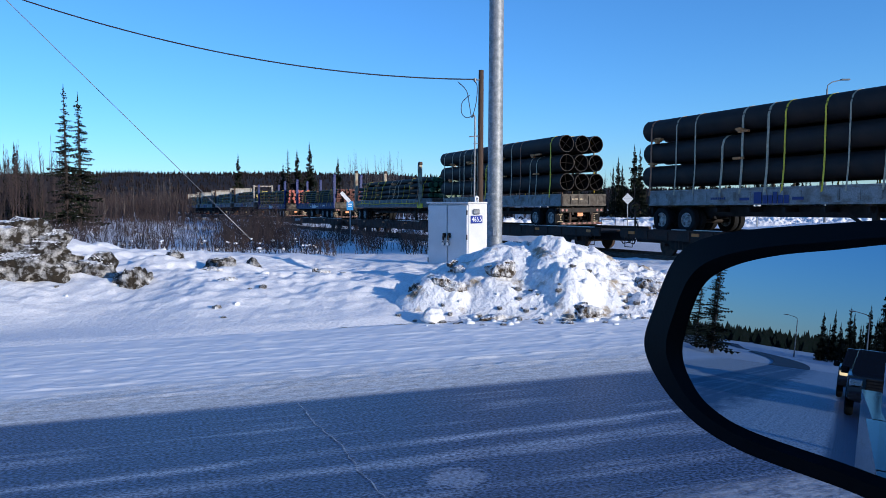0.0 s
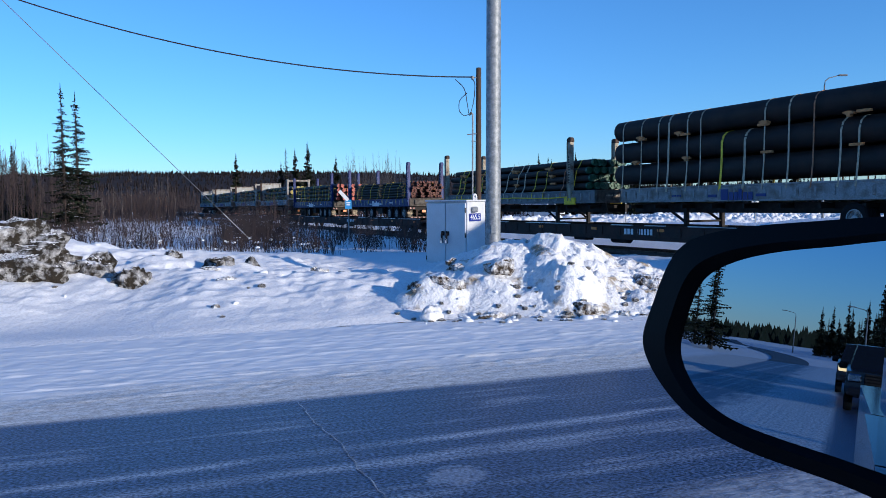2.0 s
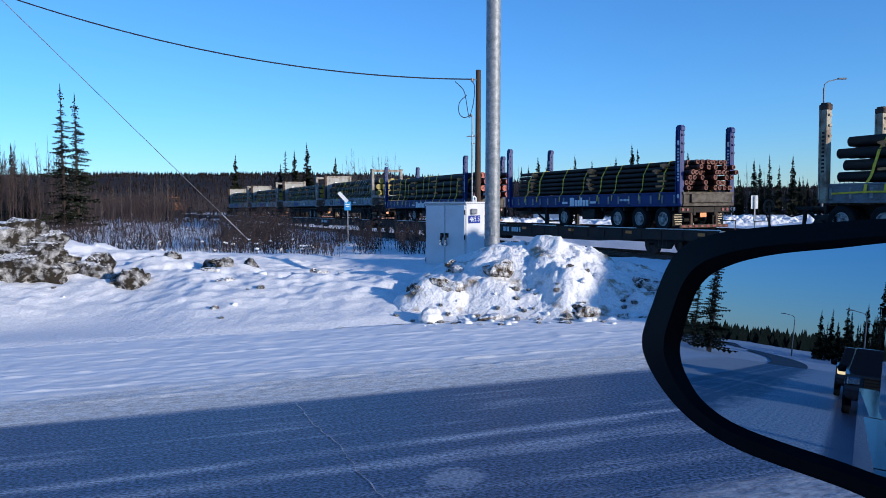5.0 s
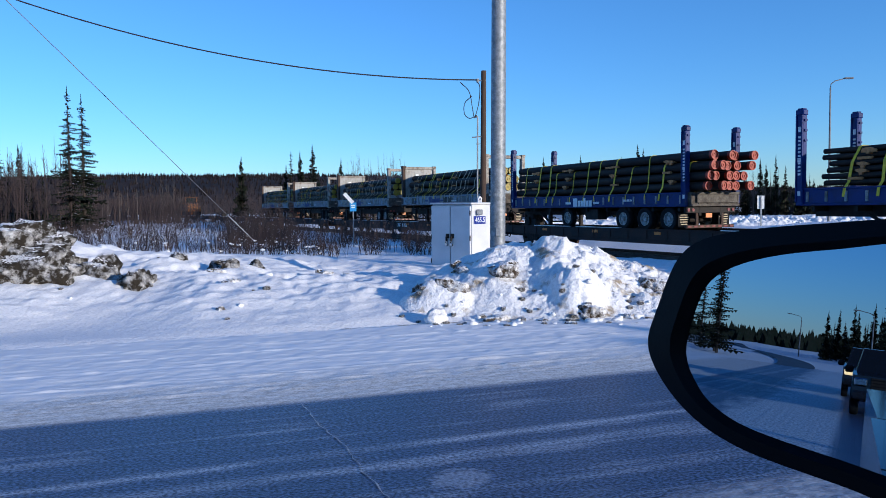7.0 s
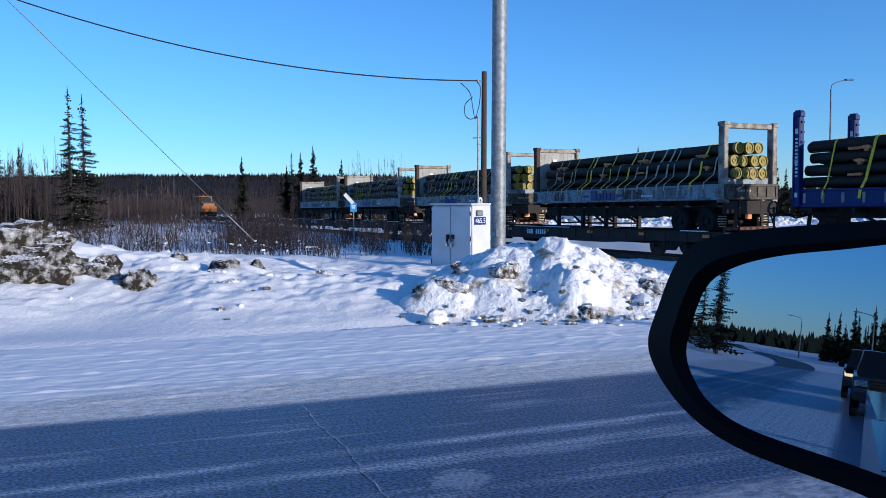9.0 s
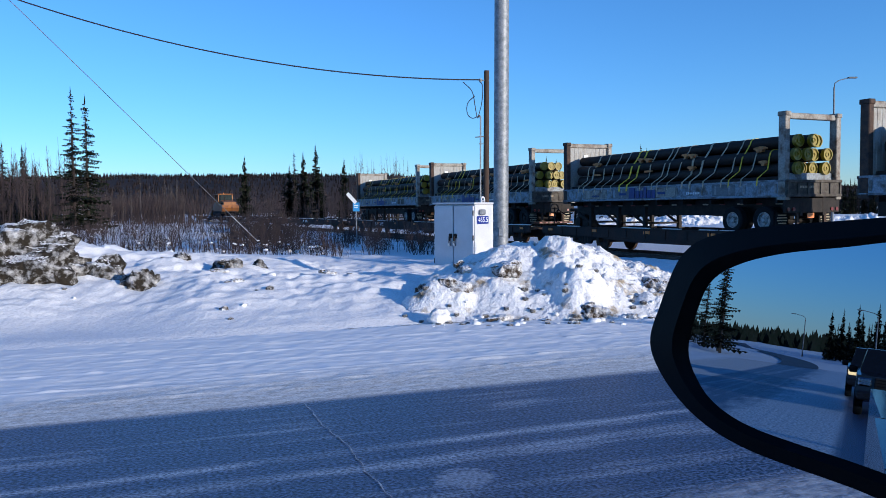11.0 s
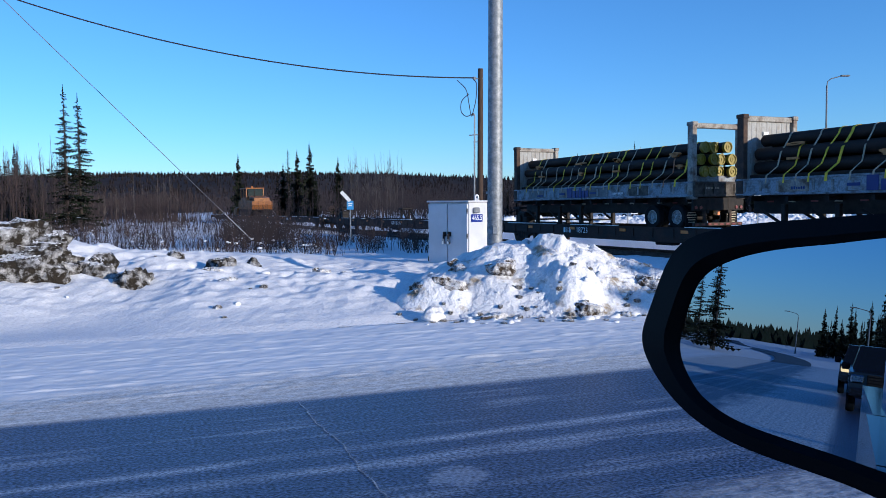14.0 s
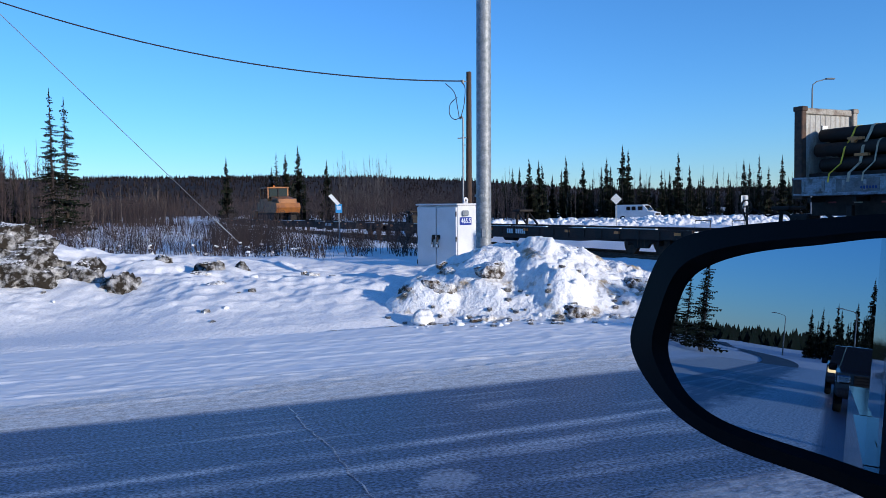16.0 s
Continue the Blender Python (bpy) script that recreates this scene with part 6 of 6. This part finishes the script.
def trees():
    rng = random.Random(77)
    lab = "dark narrow spruce in the tree line across the tracks"
    tops = [(909, 298), (921, 296), (938, 280), (955, 285), (961, 290), (995, 301), (1003, 278), (1033, 288), (1066, 299), (1075, 282), (1082, 296), (1103, 260), (1113, 268), (1134, 300), (1201, 273), (1221, 297),
            (1317, 287), (1327, 296), (1344, 280), (1361, 300), (1385, 282), (892, 312), (979, 310), (1050, 318), (1150, 314), (1172, 305), (1186, 308), (1245, 312), (1270, 310), (1290, 312)]
    for i, (px, py) in enumerate(tops):
        a = (px - 784) / 1366
        x, y, H = from_ray(a + 0.0136 * (1 + a * a), (365 - py) / 1366, rng.uniform(100, 118))
        spruce(x, y, H, i % 5 if H < 8.4 else (0, 2)[i % 2], "spruces across the tracks", label=lab)
    for i in range(270):
        a = rng.uniform(0.05, 0.85)
        x, y, H = from_ray(a, rng.uniform(0.008, 0.034), rng.uniform(104, 135))
        spruce(x, y, H, rng.randrange(5), "spruces across the tracks", label=lab)
    far = "spruces beyond the field"
    for px, py, y in ((550, 250, 112), (528, 262, 115), (512, 262, 118), (503, 285, 116), (600, 275, 120), (424, 268, 142), (540, 300, 118), (560, 296, 119), (494, 298, 117)):
        a = (px - 784) / 1366
        x, y, H = from_ray(a, (362 - py) / 1366, y)
        spruce(x, y, H, rng.choice((2, 5, 6)), far, label="dark spruce standing above the bare woods")
    near = "snow-flecked spruce pair"
    for a, el, y, k in ((-0.486, 0.1575, 66, 5), (-0.468, 0.147, 68, 6)):
        x, y, H = from_ray(a, el, y)
        spruce(x, y, H, k, near, label="tall spruce with snow flecked on its lower branches")
    for a, el, y, k in ((-0.565, 0.065, 75, 1), (-0.578, 0.09, 76, 6), (-0.548, 0.075, 72, 5), (-0.595, 0.08, 80, 2), (-0.552, 0.085, 80, 3), (-0.535, 0.06, 85, 0), (-0.522, 0.05, 84, 4)):
        x, y, H = from_ray(a, el, y)
        spruce(x, y, H, k, far, label="dark spruce standing above the bare woods")
    # beside the road behind the truck
    back = "spruces beside the road behind"
    for a, b, H in ((-70, 10.9, 9.5), (-74, 11.7, 8.5), (-80, 14.0, 8), (-92, 17.5, 9), (-84, 18, 8)):
        p = road(a, b)
        spruce(p.x, p.y, H, rng.choice((5, 6)), back, label="tall dark spruce beside the snowy road")
    for a, b, H in ((-4.0, -15.5, 4.2), (-14.5, -16.0, 4.3), (-24.0, -17.5, 4.8)):
        p = road(a, b)
        spruce(p.x, p.y, H, 2, back, label="small dark spruce casting its shadow over the road")
    for i in range(46):
        p = road(rng.uniform(-140, -78), 0)
        b = rng.uniform(-34, 0) + (2.5 if p.length > 95 else -1.5)
        q = p + LEFT * b
        spruce(q.x, q.y, rng.uniform(4.5, 7.2), rng.randrange(5), back, label="tall dark spruce beside the snowy road")
    for i in range(26):
        q = road(rng.uniform(-128, -98), rng.uniform(-14, 5.0))
        spruce(q.x, q.y, rng.uniform(4.2, 7.0), rng.randrange(5), back, label="tall dark spruce beside the snowy road")
    p = road(-88, -2.6)
    spruce(p.x, p.y, 9.0, 2, back, label="tall dark spruce beside the snowy road")


def stems(name, label, n, place, hmin, hmax, twigs, spread, r, material, seed, category="brush", lean=0.12):
    """Bare upright stems with side twigs, one joined mesh."""
    rng = random.Random(seed)
    v, f = [], []

    def prism(p, q, r0, r1):
        k = len(v)
        d = (q - p).normalized()
        u = d.orthogonal().normalized()
        w = d.cross(u)
        for c, rr in ((p, r0), (q, r1)):
            for i in range(3):
                a = i * 2.0944
                v.append(tuple(c + (u * math.cos(a) + w * math.sin(a)) * rr))
        f.extend([(k, k + 1, k + 4, k + 3), (k + 1, k + 2, k + 5, k + 4), (k + 2, k, k + 3, k + 5)])
    for _ in range(n):
        x, y, z, scale = place(rng)
        h = rng.uniform(hmin, hmax) * scale
        base = Vector((x, y, z))
        top = base + Vector((rng.gauss(0, lean) * h, rng.gauss(0, lean) * h, h))
        prism(base, top, r * scale, r * 0.3)
        for _ in range(twigs):
            t = rng.uniform(0.25, 0.9)
            p = base.lerp(top, t)
            a = rng.uniform(0, 6.283)
            L = spread * h * (1.1 - t) * rng.uniform(0.6, 1.3)
            prism(p, p + Vector((math.cos(a) * L * 0.6, math.sin(a) * L * 0.6, L)), r * 0.5, r * 0.15)
    me = bpy.data.meshes.new(name)
    me.from_pydata(v, [], f)
    me.materials.append(material)
    return tagged(new(name, me), label, category, kind="stuff")


def ray_place(a0, a1, y0, y1, z=0.2):
    def place(rng):
        y = math.exp(rng.uniform(math.log(y0), math.log(y1)))
        a = rng.uniform(a0, a1)
        return a * y, y, z, 1.0
    return place


def beyond_track(a0, a1, y0, y1, z=0.2):
    """Places left of the train's far end, or across the track from the camera."""
    def place(rng):
        while True:
            y = math.exp(rng.uniform(math.log(y0), math.log(y1)))
            a = rng.uniform(a0, a1)
            if a < -0.47 or a * y * ACROSS.x + y * ACROSS.y > TRACK + 6:
                return a * y, y, z, 1.0 if y < 150 else 1.5
    return place


def clumped(a0, a1, y0, y1, size, count, seed):
    """Places in shrubs: stems gathered round centres on the snow, clear of the track."""
    rng0 = random.Random(seed)
    cs = []
    while len(cs) < count:
        y = math.exp(rng0.uniform(math.log(y0), math.log(y1)))
        x = rng0.uniform(a0, a1) * y
        if x * ACROSS.x + y * ACROSS.y < TRACK - 4.5:
            cs.append((x, y, z_at(x, y), rng0.uniform(0.6, 1.25)))

    def place(rng):
        x, y, z, s = rng.choice(cs)
        return x + rng.gauss(0, size), y + rng.gauss(0, size), z - 0.05, s
    return place


def low_brush(a0, a1, y0, y1):
    """Places on the camera's side of the track."""
    def place(rng):
        while True:
            y = math.exp(rng.uniform(math.log(y0), math.log(y1)))
            a = rng.uniform(a0, a1)
            if a * y * ACROSS.x + y * ACROSS.y < TRACK - 6:
                return a * y, y, 0.15, 1.0
    return place


def this_side(a0, a1, y0, y1):
    """Places in the woods that close the field on the camera's side of the track."""
    def place(rng):
        while True:
            y = math.exp(rng.uniform(math.log(y0), math.log(y1)))
            a = rng.uniform(a0, a1)
            if a * y * ACROSS.x + y * ACROSS.y < TRACK - 7:
                return a * y, y, 0.2, 1.0
    return place


def brush():
    stems("bare_woods", "grey-brown bare saplings thick beyond the field", 6000, beyond_track(-0.75, 0.12, 84, 300), 2.2, 5.2, 5, 0.35, 0.028, TWIG, 1, "woods", 0.05)
    stems("bare_woods", "brown bare woods closing the snow field", 3600, this_side(-0.66, -0.24, 100, 190), 2.4, 5.0, 6, 0.35, 0.034, TWIG, 21, "woods", 0.06)
    stems("pale_trunks", "thin pale aspen trunks among the bare woods", 150, this_side(-0.64, -0.26, 98, 140), 3.2, 6.5, 8, 0.25, 0.045, TWIG_PALE, 22, "woods", 0.03)
    stems("bare_woods", "grey-brown bare saplings behind the spruce line", 2600, ray_place(0.02, 0.8, 112, 150), 2.2, 4.4, 5, 0.35, 0.035, TWIG, 2, "woods", 0.05)
    stems("birch_saplings", "pale thin bare birches rising above the woods", 46, ray_place(-0.125, -0.05, 95, 115), 5.5, 9.3, 16, 0.20, 0.03, TWIG_PALE, 3, "woods", 0.03)
    stems("birch_saplings", "grey bare birches and aspens near the spruce pair", 150, ray_place(-0.64, -0.485, 64, 92), 3.6, 8.6, 26, 0.24, 0.038, TWIG, 4, "woods", 0.03)
    stems("birch_saplings", "pale thin bare birches among the spruces across the tracks", 60, ray_place(0.05, 0.5, 104, 118), 4.5, 7.5, 14, 0.22, 0.03, TWIG_PALE, 9, "woods", 0.03)
    stems("willow_brush", "brown leafless willow brush on the snow field", 2300, clumped(-0.62, -0.17, 26, 70, 0.45, 190, 5), 0.35, 1.1, 7, 0.55, 0.0105, TWIG, 6, lean=0.2)
    stems("willow_brush", "scattered bare willow shrubs before the tracks", 520, clumped(-0.17, -0.02, 28, 44, 0.28, 26, 15), 0.5, 1.3, 6, 0.5, 0.0105, TWIG, 17, lean=0.2)
    stems("tall_brush", "brown leafless brush in front of the tracks", 640, clumped(-0.28, -0.185, 33, 46, 0.5, 15, 7), 0.9, 2.2, 7, 0.4, 0.010, TWIG, 8)
    stems("willow_brush", "low brown brush scattered over the far field", 1500, low_brush(-0.66, -0.24, 60, 112), 0.5, 1.5, 5, 0.45, 0.014, TWIG, 16)
    # snow caught on the brush
    rng = random.Random(12)
    pl = clumped(-0.62, -0.17, 26, 70, 0.45, 190, 5)
    v, f = [], []
    src = rock(77, 1, 1, 1, 0.3, 1)
    sv, sf = [q.co.copy() for q in src.vertices], [tuple(p.vertices) for p in src.polygons]
    for _ in range(480):
        x, y, z, s = pl(rng)
        h, k = rng.uniform(-0.02, 0.65), len(v)
        r = rng.uniform(0.025, 0.095) * (1.2 - h)
        v.extend((x + q.x * r * 1.4, y + q.y * r, z + h + q.z * r * 0.7) for q in sv)
        f.extend(tuple(i + k for i in p) for p in sf)
    me = bpy.data.meshes.new("snow_tufts")
    me.from_pydata(v, [], f)
    me.polygons.foreach_set("use_smooth", [True] * len(me.polygons))
    me.materials.append(SNOW)
    tagged(new("snow_tufts", me), "clumps of snow caught in the willow brush", "snow", kind="stuff")


def hill():
    """The long wooded ridge on the horizon and the trees that fringe it."""
    def ridge(x, y):
        a = np.arctan2(x, y)
        d = np.hypot(x, y)
        base = np.interp(a, [-1.6, -0.55, -0.40, -0.25, -0.1, 0.05, 0.2, 0.6, 1.5], [34, 40, 41, 41, 38, 32, 20, 14, 14])
        base = base + 3 * value_noise(x * 0.004, y * 0.004, 31) + 2 * value_noise(x * 0.015, y * 0.015, 32)
        return -2 + base * step(330, 900, d) - 40 * step(1000, 1400, d)
    angles = np.linspace(-1.5, 1.5, 260)
    radii = np.concatenate([np.linspace(300, 900, 24), np.linspace(940, 1400, 6)])
    A, Rr = np.meshgrid(angles, radii)
    X, Y = Rr * np.sin(A), Rr * np.cos(A)
    Z = ridge(X, Y)
    nx = len(angles)
    me = bpy.data.meshes.new("hill")
    me.from_pydata(np.stack([X, Y, Z], -1).reshape(-1, 3).tolist(), [], [(j * nx + i, j * nx + i + 1, (j + 1) * nx + i + 1, (j + 1) * nx + i) for j in range(len(radii) - 1) for i in range(nx - 1)])
    me.polygons.foreach_set("use_smooth", [True] * len(me.polygons))
    me.materials.append(WOODS)
    tagged(new("hill", me), "long dark wooded ridge on the horizon", "hill", kind="structure")
    rng = random.Random(5)
    v, f = [], []
    for i in range(14000):
        a = rng.uniform(-0.8, 0.8)
        d = rng.uniform(860, 960) if i % 2 else rng.uniform(420, 900)
        x, y = d * math.sin(a), d * math.cos(a)
        z = float(ridge(np.array([x]), np.array([y]))[0])
        h, w = rng.uniform(2.0, 5.2), rng.uniform(0.7, 1.4)
        k = len(v)
        v.extend([(x - w, y, z - 1), (x + w * 0.5, y - w * 0.8, z - 1), (x + w * 0.5, y + w * 0.8, z - 1), (x + rng.uniform(-0.2, 0.2), y, z + h)])
        f.extend([(k, k + 1, k + 3), (k + 1, k + 2, k + 3), (k + 2, k, k + 3)])
    me = bpy.data.meshes.new("hill_forest")
    me.from_pydata(v, [], f)
    me.materials.append(WOODS)
    tagged(new("hill_forest", me), "dark conifers fringing the distant ridge", "woods", kind="stuff")
    # woods behind the road, seen in the mirror
    v, f = [], []
    for i in range(3200):
        p = road(rng.uniform(-420, -200), rng.uniform(-30, 170))
        h, w, k = rng.uniform(2.5, 5.5), rng.uniform(0.9, 1.6), len(v)
        v.extend([(p.x - w, p.y, 0), (p.x + w * 0.5, p.y - w, 0), (p.x + w * 0.5, p.y + w, 0), (p.x, p.y, h)])
        f.extend([(k, k + 1, k + 3), (k + 1, k + 2, k + 3), (k + 2, k, k + 3)])
    me = bpy.data.meshes.new("back_woods")
    me.from_pydata(v, [], f)
    me.materials.append(NEEDLES)
    tagged(new("back_woods", me), "dark conifer woods far along the road behind", "woods", kind="stuff")


def road_bend():
    """The lane behind the truck as it swings away to the left."""
    b, n = Build(), 60
    for i in range(n):
        a = -60 - 2.0 * i
        c = 4.1 + 0.0046 * max(0, -a - 60) ** 2 / (1 + 0.008 * max(0, -a - 60))
        for off in (-1.3, 1.4):
            p = road(a, c + off)
            b.v.append((p.x, p.y, z_at(p.x, p.y) + 0.06))
        if i:
            b.f.append((2 * i - 2, 2 * i - 1, 2 * i + 1, 2 * i))
    solid("road_bend", b, mat("worn_asphalt", (0.07, 0.075, 0.085), 0.6, 0, 0.3, 0.8, 0.1, 20), Matrix(), "dark cleared lane curving away behind the truck", "road", kind="structure")


trees()
brush()
hill()
road_bend()


motions()
